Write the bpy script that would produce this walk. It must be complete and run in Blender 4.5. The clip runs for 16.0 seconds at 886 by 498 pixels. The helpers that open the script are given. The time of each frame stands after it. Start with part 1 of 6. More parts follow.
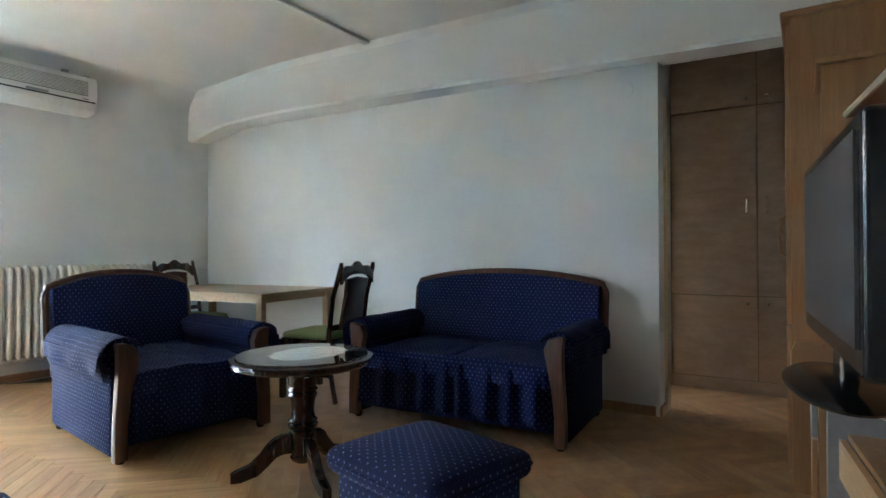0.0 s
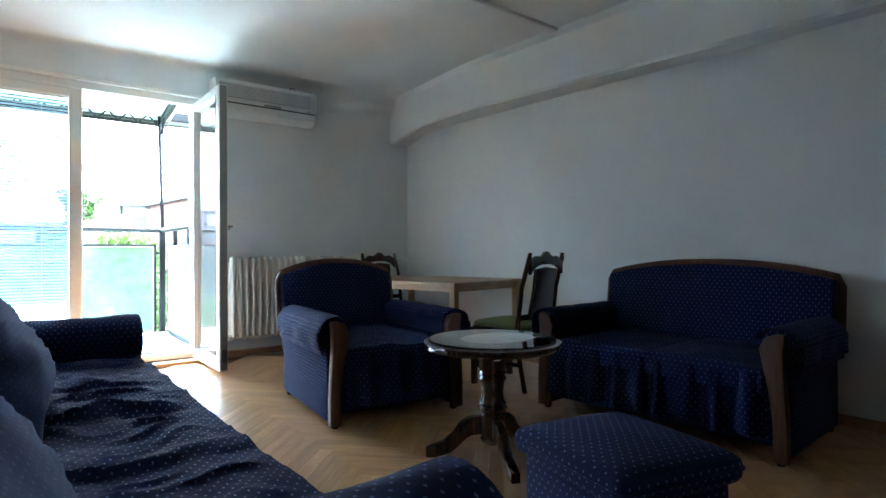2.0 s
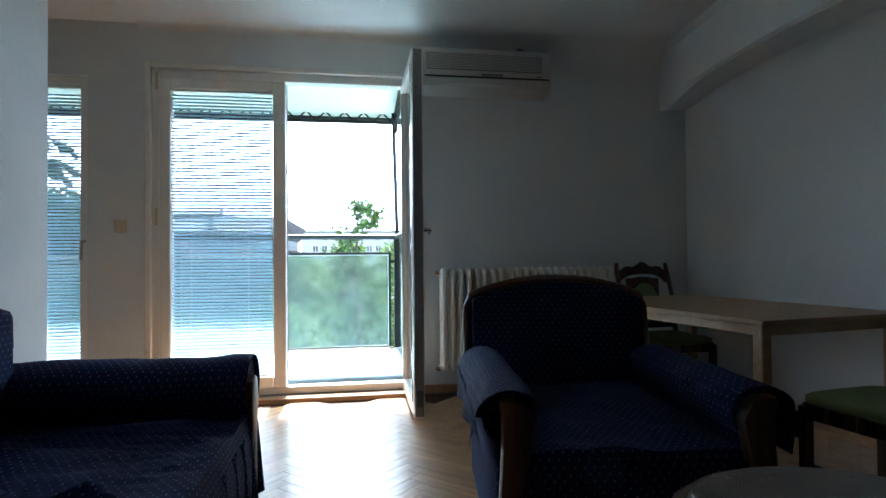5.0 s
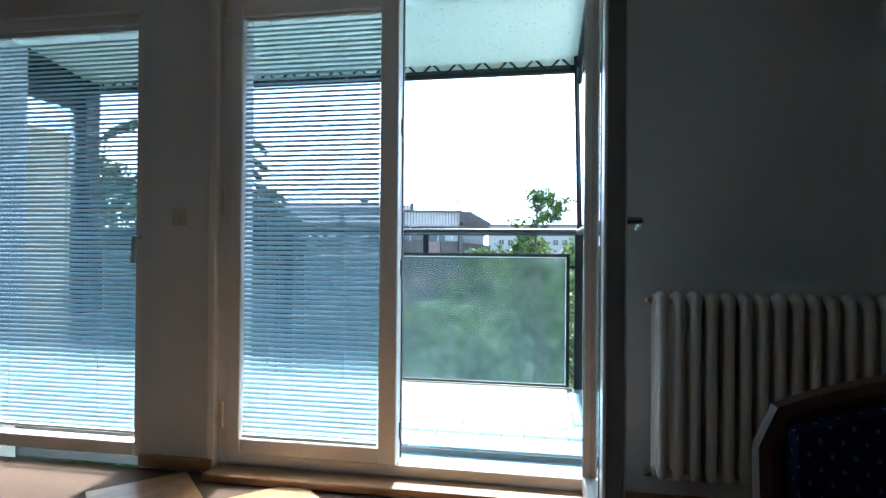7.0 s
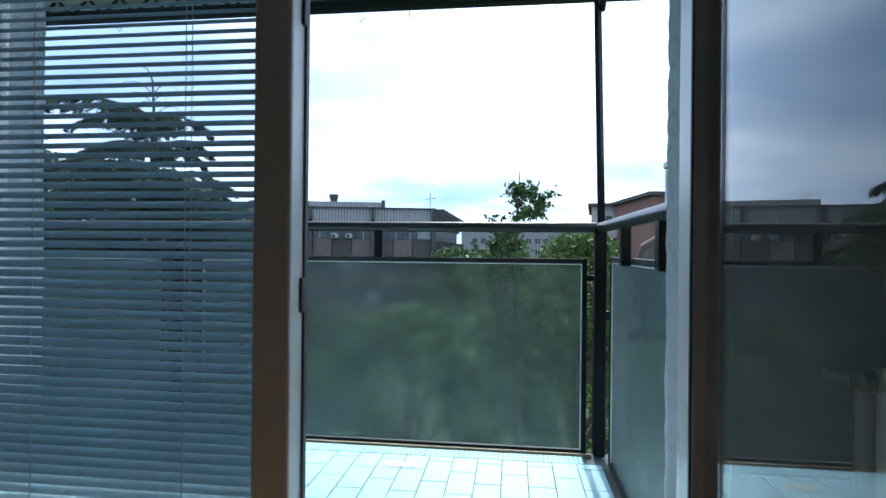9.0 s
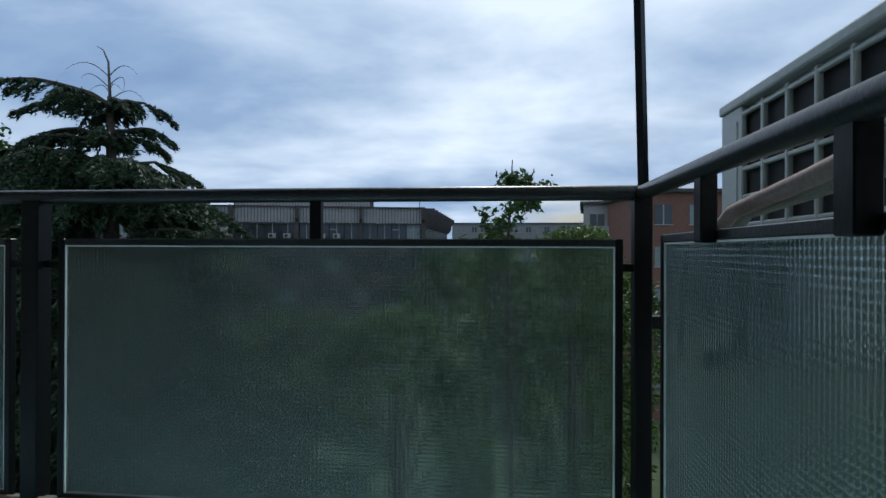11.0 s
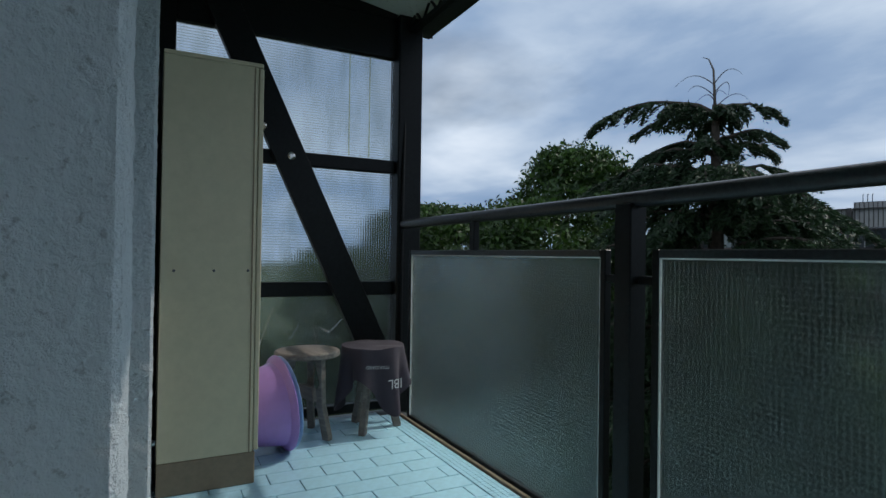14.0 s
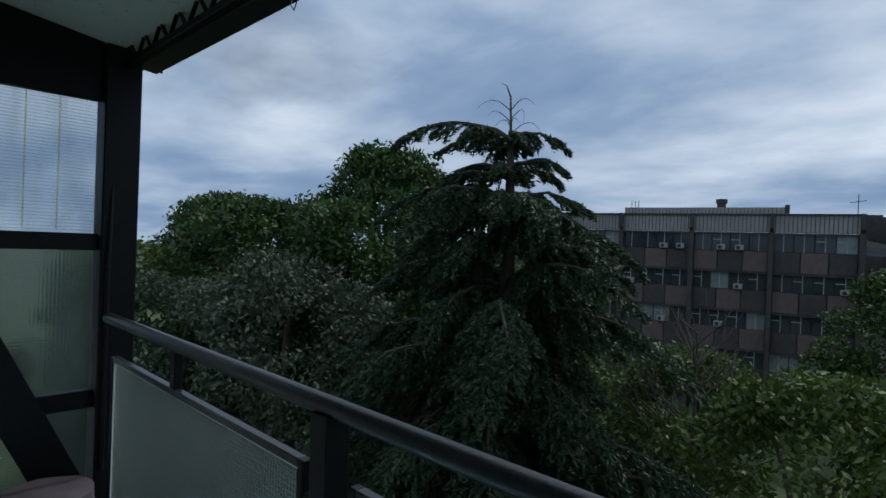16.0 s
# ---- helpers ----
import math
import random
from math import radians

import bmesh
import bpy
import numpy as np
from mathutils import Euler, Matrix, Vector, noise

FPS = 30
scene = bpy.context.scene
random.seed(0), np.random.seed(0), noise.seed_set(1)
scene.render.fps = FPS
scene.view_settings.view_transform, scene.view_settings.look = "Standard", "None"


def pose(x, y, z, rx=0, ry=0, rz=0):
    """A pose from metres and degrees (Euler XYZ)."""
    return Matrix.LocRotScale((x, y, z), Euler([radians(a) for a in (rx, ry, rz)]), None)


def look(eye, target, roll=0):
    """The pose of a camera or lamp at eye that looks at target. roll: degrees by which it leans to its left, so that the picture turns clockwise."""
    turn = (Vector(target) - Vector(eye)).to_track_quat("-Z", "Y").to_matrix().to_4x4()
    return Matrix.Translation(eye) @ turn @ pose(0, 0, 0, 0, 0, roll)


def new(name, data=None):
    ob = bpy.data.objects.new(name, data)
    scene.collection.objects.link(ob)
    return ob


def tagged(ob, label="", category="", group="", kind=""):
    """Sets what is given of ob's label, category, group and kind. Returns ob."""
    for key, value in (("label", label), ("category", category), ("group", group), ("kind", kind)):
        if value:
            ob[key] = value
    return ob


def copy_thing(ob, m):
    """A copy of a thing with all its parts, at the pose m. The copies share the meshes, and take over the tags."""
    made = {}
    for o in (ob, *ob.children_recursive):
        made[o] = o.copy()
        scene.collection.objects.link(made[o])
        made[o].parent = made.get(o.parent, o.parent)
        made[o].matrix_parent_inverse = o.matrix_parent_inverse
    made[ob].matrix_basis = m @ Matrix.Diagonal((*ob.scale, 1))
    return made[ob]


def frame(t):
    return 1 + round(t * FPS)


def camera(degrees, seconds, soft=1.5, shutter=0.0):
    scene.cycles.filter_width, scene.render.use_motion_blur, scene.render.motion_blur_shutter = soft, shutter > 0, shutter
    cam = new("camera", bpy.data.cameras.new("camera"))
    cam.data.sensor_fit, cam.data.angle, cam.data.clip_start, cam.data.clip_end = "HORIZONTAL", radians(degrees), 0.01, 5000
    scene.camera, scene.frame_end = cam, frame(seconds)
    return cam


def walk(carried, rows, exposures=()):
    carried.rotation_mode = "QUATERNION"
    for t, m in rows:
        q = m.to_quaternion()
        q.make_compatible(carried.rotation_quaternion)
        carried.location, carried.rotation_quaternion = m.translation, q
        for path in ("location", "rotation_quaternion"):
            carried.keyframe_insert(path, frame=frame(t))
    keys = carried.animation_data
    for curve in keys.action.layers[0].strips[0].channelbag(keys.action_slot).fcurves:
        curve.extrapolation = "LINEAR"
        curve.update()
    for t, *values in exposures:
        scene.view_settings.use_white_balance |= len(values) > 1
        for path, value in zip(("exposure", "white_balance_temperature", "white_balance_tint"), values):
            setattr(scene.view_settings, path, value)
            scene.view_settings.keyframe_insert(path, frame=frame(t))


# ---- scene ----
cam = camera(76.6, 16.0)
PATH = [
    (0, (0.197, 0.047, 1.023), (1.876, 1.134, 1.039), -0.2),
    (0.5, (0.246, 0.088, 1.012), (1.863, 1.267, 1.027), -0.2),
    (1, (0.252, 0.087, 1.002), (1.751, 1.41, 1.015), -0.3),
    (1.5, (0.252, 0.07, 0.99), (1.614, 1.534, 1.003), -0.3),
    (2, (0.22, 0.054, 0.966), (1.447, 1.634, 0.979), -0.3),
    (2.5, (0.235, 0.074, 0.904), (1.315, 1.757, 0.934), -0.6),
    (3, (0.284, 0.121, 0.902), (1.225, 1.885, 0.933), -0.5),
    (3.5, (0.447, 0.284, 0.924), (1.282, 2.102, 0.96), -0.4),
    (4, (0.73, 0.575, 0.971), (1.458, 2.438, 1.006), -0.5),
    (4.5, (1.042, 0.859, 1.012), (1.591, 2.782, 1.037), -0.4),
    (5, (1.185, 1.22, 1.015), (1.5, 3.195, 1.046), -0.5),
    (7.5, (1.358, 3.281, 1.101), (0.984, 5.246, 1.107), 0.6),
    (8, (1.277, 3.633, 1.108), (0.915, 5.6, 1.112), 0.7),
    (8.5, (1.21, 3.939, 1.127), (0.934, 5.92, 1.128), 0.9),
    (11, (1.161, 5.186, 1.037), (0.948, 7.174, 1.043), 0.2),
    (11.5, (1.091, 5.346, 1.047), (0.573, 7.277, 1.062), 0.4),
    (12, (0.991, 5.542, 1.1), (0.12, 7.343, 1.107), -0.1),
    (12.5, (0.876, 5.668, 1.074), (-0.353, 7.246, 1.083), 0.1),
    (13, (0.783, 5.728, 1.056), (-0.752, 7.01, 1.073), 0.3),
    (13.5, (0.727, 5.745, 1.032), (-0.974, 6.797, 1.056), 0.5),
    (14, (0.698, 5.809, 1.051), (-1.079, 6.728, 1.074), 0.8),
    (14.5, (0.693, 5.941, 1.148), (-1.098, 6.831, 1.166), 0.9),
    (15, (0.704, 6.109, 1.354), (-1.063, 7.044, 1.357), 1.1),
    (15.5, (0.643, 6.255, 1.531), (-1.008, 7.384, 1.522), 1.3),
    (16, (0.512, 6.385, 1.657), (-0.887, 7.815, 1.641), 2.2),
]
walk(cam, [(t, look(eye, goal, roll)) for t, eye, goal, roll in PATH],
     exposures=[(0.0, 4.9, 6700, 10), (1.0, 4.5, 6400, 10), (2.0, 3.95, 6150, 9), (3.5, 3.1, 6150, 8), (5.0, 2.35, 6100, 8), (7.5, 1.05, 5850, 7), (8.7, 0.0, 5900, 7),
                (10.8, -1.4, 6300, 9), (12.5, -1.85, 6300, 9), (14.5, -1.55, 6700, 10), (16.0, -1.8, 6450, 10)])

# ---- world, sun ----
SUN_EL, SUN_AZ = 45.0, 0.0
world = bpy.data.worlds.new("sky")
scene.world = world
world.use_nodes = True
wn, wl = world.node_tree.nodes, world.node_tree.links
wn.clear()
w_out, w_bg = wn.new("ShaderNodeOutputWorld"), wn.new("ShaderNodeBackground")
sky = wn.new("ShaderNodeTexSky")
sky.sky_type, sky.sun_disc = "NISHITA", False
sky.sun_elevation, sky.sun_rotation = radians(SUN_EL), radians(SUN_AZ)
sky.air_density, sky.dust_density, sky.ozone_density = 1.0, 1.5, 1.0
def w_math(op, a, b=0.0):
    node = wn.new("ShaderNodeMath")
    node.operation = op
    for i, v in enumerate((a, b)):
        if isinstance(v, (int, float)):
            node.inputs[i].default_value = v
        else:
            wl.new(v, node.inputs[i])
    return node.outputs[0]


# clouds lie on a flat layer overhead, so they draw together towards the horizon
w_co, w_sep, w_cmb = wn.new("ShaderNodeTexCoord"), wn.new("ShaderNodeSeparateXYZ"), wn.new("ShaderNodeCombineXYZ")
wl.new(w_co.outputs["Generated"], w_sep.inputs[0])
w_up = w_math("ADD", w_math("MAXIMUM", w_sep.outputs[2], 0.0), 0.16)
wl.new(w_math("DIVIDE", w_sep.outputs[0], w_up), w_cmb.inputs[0])
wl.new(w_math("DIVIDE", w_sep.outputs[1], w_up), w_cmb.inputs[1])
w_map = wn.new("ShaderNodeMapping")
w_map.inputs["Location"].default_value = (3.7, 1.9, 0.0)
w_map.inputs["Scale"].default_value = (0.85, 1.0, 1.0)
wl.new(w_cmb.outputs[0], w_map.inputs["Vector"])
w_n1, w_n2 = wn.new("ShaderNodeTexNoise"), wn.new("ShaderNodeTexNoise")
w_n1.inputs["Scale"].default_value, w_n1.inputs["Detail"].default_value, w_n1.inputs["Roughness"].default_value = 0.55, 7, 0.5
w_n2.inputs["Scale"].default_value, w_n2.inputs["Detail"].default_value, w_n2.inputs["Roughness"].default_value = 0.95, 10, 0.54
w_n2.inputs["Distortion"].default_value = 0.15
wl.new(w_map.outputs[0], w_n1.inputs["Vector"])
wl.new(w_map.outputs[0], w_n2.inputs["Vector"])
# thicker and brighter towards the veiled sun
w_dot = wn.new("ShaderNodeVectorMath")
w_dot.operation = "DOT_PRODUCT"
w_dot.inputs[1].default_value = (0.18, math.cos(radians(SUN_EL)), math.sin(radians(SUN_EL)))
wl.new(w_co.outputs["Generated"], w_dot.inputs[0])
w_glow = w_math("MULTIPLY", w_math("POWER", w_math("MAXIMUM", w_dot.outputs["Value"], 0.0), 3.0), 0.10)
w_r1, w_r2 = wn.new("ShaderNodeValToRGB"), wn.new("ShaderNodeValToRGB")
w_r1.color_ramp.elements[0].position, w_r1.color_ramp.elements[1].position = 0.24, 0.40
for w_pos, w_col in ((0.47, (5.9, 8.4, 12.4, 1)), (0.60, (9.8, 12.2, 15.6, 1))):
    w_r2.color_ramp.elements.new(w_pos).color = w_col
w_r2.color_ramp.elements[0].position, w_r2.color_ramp.elements[0].color = 0.32, (4.0, 6.3, 10.4, 1)
w_r2.color_ramp.elements[3].position, w_r2.color_ramp.elements[3].color = 0.78, (15.8, 17.8, 20.4, 1)
w_mix = wn.new("ShaderNodeMix")
w_mix.data_type = "RGBA"
wl.new(w_n1.outputs["Fac"], w_r1.inputs[0])
wl.new(w_math("ADD", w_math("ADD", w_n2.outputs["Fac"], w_glow), w_math("MULTIPLY", w_sep.outputs[2], 0.22)), w_r2.inputs[0])
wl.new(w_r1.outputs[0], w_mix.inputs["Factor"])
wl.new(sky.outputs[0], w_mix.inputs["A"])
wl.new(w_r2.outputs[0], w_mix.inputs["B"])
wl.new(w_mix.outputs["Result"], w_bg.inputs["Color"])
w_bg.inputs["Strength"].default_value = 0.15
wl.new(w_bg.outputs[0], w_out.inputs["Surface"])

sun = new("sun", bpy.data.lights.new("sun", "SUN"))
sun.data.energy, sun.data.angle, sun.data.color = 4.7, radians(1.2), (1.0, 0.965, 0.91)
sun.matrix_world = look((0, 40 * math.cos(radians(SUN_EL)), 40 * math.sin(radians(SUN_EL))), (0, 0, 0))


# the openings through which daylight enters, named to the sampler
for px_, pw_ in ((0.69, 1.82), (-1.17, 1.09), (4.92, 1.35)):
    gate = new("daylight_opening", bpy.data.lights.new("daylight_opening", "AREA"))
    gate.data.shape, gate.data.size, gate.data.size_y = "RECTANGLE", pw_, 2.3
    gate.data.cycles.is_portal = True
    gate.matrix_world = look((px_, 5.60, 1.2), (px_, 0.0, 1.2))

# ---- helpers of this scene ----
def part(name, bm, material, parent=None, label="", smooth=False):
    me = bpy.data.meshes.new(name)
    bmesh.ops.recalc_face_normals(bm, faces=bm.faces[:])
    bm.to_mesh(me)
    bm.free()
    me.materials.append(material)
    if smooth:
        me.shade_smooth()
        me.set_sharp_from_angle(angle=radians(38))
    ob = new(name, me)
    if parent is not None:
        ob.parent = parent
    if label:
        ob["label"] = label
    return ob


def thing(name, label, category, m=None, group="", kind=""):
    ob = new(name)
    ob.empty_display_size = 0.1
    if m is not None:
        ob.matrix_world = m
    return tagged(ob, label, category, group, kind)


def box(lo, hi, bev=0.0, seg=1, bm=None):
    bm = bm or bmesh.new()
    c, s = [(a + b) / 2 for a, b in zip(lo, hi)], [abs(b - a) for a, b in zip(lo, hi)]
    r = bmesh.ops.create_cube(bm, size=1.0, matrix=Matrix.Translation(c) @ Matrix.Diagonal((*s, 1)))
    if bev > 0:
        es = {e for v in r["verts"] for e in v.link_edges}
        bmesh.ops.bevel(bm, geom=list(es), offset=min(bev, min(s) * 0.48), segments=seg, affect="EDGES", profile=0.5)
    return bm


def prism(pts, lo, hi, axis="y", bm=None, bev=0.0):
    """A prism over a closed outline; axis is the way along which it is drawn out."""
    bm = bm or bmesh.new()
    def at(p, d):
        return (p[0], d, p[1]) if axis == "y" else (d, p[0], p[1]) if axis == "x" else (p[0], p[1], d)
    a = [bm.verts.new(at(p, lo)) for p in pts]
    b = [bm.verts.new(at(p, hi)) for p in pts]
    n = len(pts)
    fs = [bm.faces.new(a), bm.faces.new(b[::-1])]
    for i in range(n):
        fs.append(bm.faces.new((a[i], b[i], b[(i + 1) % n], a[(i + 1) % n])))
    if bev > 0:
        es = [e for f in fs[:2] for e in f.edges]
        bmesh.ops.recalc_face_normals(bm, faces=fs)
        bmesh.ops.bevel(bm, geom=es, offset=bev, segments=2, affect="EDGES", profile=0.5)
    return bm


def sheet(fn, nu, nv, bm=None, wrap=False):
    """A grid of faces over fn(u, v)."""
    bm = bm or bmesh.new()
    rows = [[bm.verts.new(fn(i / nu, j / nv)) for j in range(nv + 1)] for i in range(nu if wrap else nu + 1)]
    k = len(rows)
    for i in range(nu):
        for j in range(nv):
            bm.faces.new((rows[i][j], rows[(i + 1) % k][j], rows[(i + 1) % k][j + 1], rows[i][j + 1]))
    return bm


def lathe(profile, n=24, at=(0, 0, 0), bm=None):
    bm = bm or bmesh.new()
    rings = []
    for r, z in profile:
        rings.append([bm.verts.new((at[0] + r * math.cos(2 * math.pi * i / n), at[1] + r * math.sin(2 * math.pi * i / n), at[2] + z)) for i in range(n)])
    for a, b in zip(rings, rings[1:]):
        for i in range(n):
            bm.faces.new((a[i], a[(i + 1) % n], b[(i + 1) % n], b[i]))
    bm.faces.new(rings[0][::-1])
    bm.faces.new(rings[-1])
    return bm


def tube(pts, radii, n=8, bm=None, flat=1.0):
    """A round bar along points; radii: one number or one for each point."""
    bm = bm or bmesh.new()
    pts = [Vector(p) for p in pts]
    if not hasattr(radii, "__len__"):
        radii = [radii] * len(pts)
    rings, side = [], None
    for i, p in enumerate(pts):
        d = (pts[min(i + 1, len(pts) - 1)] - pts[max(i - 1, 0)]).normalized()
        if side is None:
            side = d.cross(Vector((0, 0, 1)) if abs(d.z) < 0.9 else Vector((1, 0, 0))).normalized()
        side = (side - d * side.dot(d)).normalized()
        up = side.cross(d)
        rings.append([bm.verts.new(p + radii[i] * (math.cos(2 * math.pi * k / n) * side + flat * math.sin(2 * math.pi * k / n) * up)) for k in range(n)])
    for a, b in zip(rings, rings[1:]):
        for k in range(n):
            bm.faces.new((a[k], a[(k + 1) % n], b[(k + 1) % n], b[k]))
    bm.faces.new(rings[0][::-1])
    bm.faces.new(rings[-1])
    return bm


def smoothstep(a, b, x):
    x = max(0.0, min(1.0, (x - a) / (b - a)))
    return x * x * (3 - 2 * x)


def wob(x, y, z=0.0, s=1.0):
    return noise.noise(Vector((x * s, y * s, z * s)))


# ---- materials ----
class Nodes:
    def __init__(self, name):
        self.mat = bpy.data.materials.new(name)
        self.mat.use_nodes = True
        self.t = self.mat.node_tree
        self.n, self.l = self.t.nodes, self.t.links
        self.b = self.n["Principled BSDF"]

    def add(self, kind, **values):
        node = self.n.new(kind)
        for k, v in values.items():
            node.inputs[k.replace("_", " ")].default_value = v
        return node

    def math(self, op, a, b=0.0):
        node = self.n.new("ShaderNodeMath")
        node.operation = op
        for i, v in enumerate((a, b)):
            if isinstance(v, (int, float)):
                node.inputs[i].default_value = v
            else:
                self.l.new(v, node.inputs[i])
        return node.outputs[0]

    def mix(self, f, a, b):
        node = self.n.new("ShaderNodeMix")
        node.data_type = "RGBA"
        for key, v in (("Factor", f), ("A", a), ("B", b)):
            if isinstance(v, (int, float)):
                node.inputs[key].default_value = v
            elif isinstance(v, tuple):
                node.inputs[key].default_value = (*v[:3], 1)
            else:
                self.l.new(v, node.inputs[key])
        return node.outputs["Result"]

    def noise(self, scale, detail=4, vec=None, stretch=None, rough=0.55):
        co = vec or self.n.new("ShaderNodeTexCoord").outputs["Object"]
        if stretch:
            mp = self.n.new("ShaderNodeMapping")
            mp.inputs["Scale"].default_value = stretch
            self.l.new(co, mp.inputs["Vector"])
            co = mp.outputs[0]
        t = self.add("ShaderNodeTexNoise", Scale=scale, Detail=detail, Roughness=rough)
        self.l.new(co, t.inputs["Vector"])
        return t.outputs["Fac"]

    def ramp(self, f, lo, hi):
        node = self.n.new("ShaderNodeMapRange")
        node.inputs["From Min"].default_value, node.inputs["From Max"].default_value = lo, hi
        self.l.new(f, node.inputs["Value"])
        return node.outputs[0]

    def bump(self, h, strength, dist=0.01):
        node = self.add("ShaderNodeBump", Strength=strength, Distance=dist)
        self.l.new(h, node.inputs["Height"])
        self.l.new(node.outputs[0], self.b.inputs["Normal"])
        return node

    def put(self, color, rough=0.5, metal=0.0):
        if isinstance(color, tuple):
            self.b.inputs["Base Color"].default_value = (*color[:3], 1)
        else:
            self.l.new(color, self.b.inputs["Base Color"])
        if isinstance(rough, (int, float)):
            self.b.inputs["Roughness"].default_value = rough
        else:
            self.l.new(rough, self.b.inputs["Roughness"])
        self.b.inputs["Metallic"].default_value = metal
        return self.mat


def scaled(c, k):
    return tuple(min(1.0, v * k) for v in c)


def plain(name, color, rough=0.5, metal=0.0, grain=40.0, amount=0.12, bump=0.1, big=1.5, stretch=None):
    """Paint, plastic or metal with grain and faint larger stains."""
    m = Nodes(name)
    f1, f2 = m.noise(grain, 5, stretch=stretch), m.noise(big, 4)
    c = m.mix(m.ramp(f1, 0.3, 0.7), scaled(color, 1 - amount), scaled(color, 1 + amount * 0.5))
    c = m.mix(m.math("MULTIPLY", m.ramp(f2, 0.45, 0.75), 0.5), c, scaled(color, 1 - 1.4 * amount))
    if bump:
        m.bump(f1, bump, 0.002)
    r = m.math("ADD", m.math("MULTIPLY", f2, 0.16), rough - 0.08)
    return m.put(c, r, metal)


def wood(name, dark, light, rough=0.4, along="x", scale=1.0, coat=0.0, per_piece=0.0):
    m = Nodes(name)
    st = {"x": (0.7, 9, 9), "y": (9, 0.7, 9), "z": (9, 9, 0.7), "d": (4, 2.4, 7)}[along]
    st = tuple(v * scale for v in st)
    co = m.n.new("ShaderNodeTexCoord").outputs["Object"]
    if per_piece:
        oi = m.n.new("ShaderNodeObjectInfo")
        add = m.n.new("ShaderNodeVectorMath")
        add.operation = "ADD"
        cmb = m.n.new("ShaderNodeCombineXYZ")
        for i in range(3):
            m.l.new(m.math("MULTIPLY", oi.outputs["Random"], 37.0 + 11 * i), cmb.inputs[i])
        m.l.new(co, add.inputs[0])
        m.l.new(cmb.outputs[0], add.inputs[1])
        co = add.outputs[0]
    f1 = m.noise(4.0, 6, vec=co, stretch=st, rough=0.65)
    f2 = m.noise(22.0, 3, vec=co, stretch=st)
    c = m.mix(m.ramp(f1, 0.32, 0.68), dark, light)
    c = m.mix(m.math("MULTIPLY", m.ramp(f2, 0.5, 0.75), 0.35), c, scaled(dark, 0.75))
    if per_piece:
        tone = m.math("ADD", m.math("MULTIPLY", oi.outputs["Random"], per_piece), 1 - per_piece * 0.55)
        hsv = m.n.new("ShaderNodeHueSaturation")
        m.l.new(tone, hsv.inputs["Value"])
        m.l.new(c, hsv.inputs["Color"])
        c = hsv.outputs[0]
    m.bump(f2, 0.08, 0.002)
    m.b.inputs["Coat Weight"].default_value = coat
    m.b.inputs["Coat Roughness"].default_value = 0.15
    r = m.math("ADD", m.math("MULTIPLY", f1, 0.15), rough - 0.07)
    return m.put(c, r)


def dotted(name, base, dot, pitch=0.028, fuzz=0.0):
    """Woven upholstery with rows of small light stitches."""
    m = Nodes(name)
    co = m.n.new("ShaderNodeSeparateXYZ")
    m.l.new(m.n.new("ShaderNodeTexCoord").outputs["Object"], co.inputs[0])
    nr = m.n.new("ShaderNodeSeparateXYZ")
    m.l.new(m.n.new("ShaderNodeTexCoord").outputs["Normal"], nr.inputs[0])
    flat = m.math("GREATER_THAN", m.math("ABSOLUTE", nr.outputs[2]), 0.72)
    sideways = m.math("GREATER_THAN", m.math("ABSOLUTE", nr.outputs[0]), 0.72)
    def pick(f, a, b):
        return m.math("ADD", m.math("MULTIPLY", a, m.math("SUBTRACT", 1.0, f)), m.math("MULTIPLY", b, f))
    u = pick(sideways, co.outputs[0], co.outputs[1])
    v = pick(flat, co.outputs[2], co.outputs[1])
    u, v = m.math("DIVIDE", u, pitch), m.math("DIVIDE", v, pitch * 0.70)
    row = m.math("FLOOR", v)
    u = m.math("ADD", u, m.math("MULTIPLY", m.math("MODULO", m.math("ABSOLUTE", row), 2.0), 0.5))
    du = m.math("ABSOLUTE", m.math("SUBTRACT", m.math("FRACT", u), 0.5))
    dv = m.math("ABSOLUTE", m.math("SUBTRACT", m.math("FRACT", v), 0.5))
    d = m.math("ADD", m.math("MULTIPLY", du, 9.0), m.math("MULTIPLY", dv, 4.2))
    on = m.math("LESS_THAN", d, 1.0)
    weave = m.noise(420, 2)
    big = m.noise(3.0, 4)
    c = m.mix(m.ramp(weave, 0.3, 0.7), scaled(base, 0.75), scaled(base, 1.25))
    c = m.mix(m.math("MULTIPLY", m.ramp(big, 0.4, 0.75), 0.4), c, scaled(base, 1.5))
    c = m.mix(m.math("MULTIPLY", on, 0.6), c, dot)
    m.bump(m.math("ADD", weave, m.math("MULTIPLY", on, 0.6)), 0.25, 0.0015)
    m.b.inputs["Specular IOR Level"].default_value = 0.12
    m.b.inputs["Sheen Weight"].default_value = 0.01
    m.b.inputs["Sheen Roughness"].default_value = 0.5
    return m.put(c, 0.88)


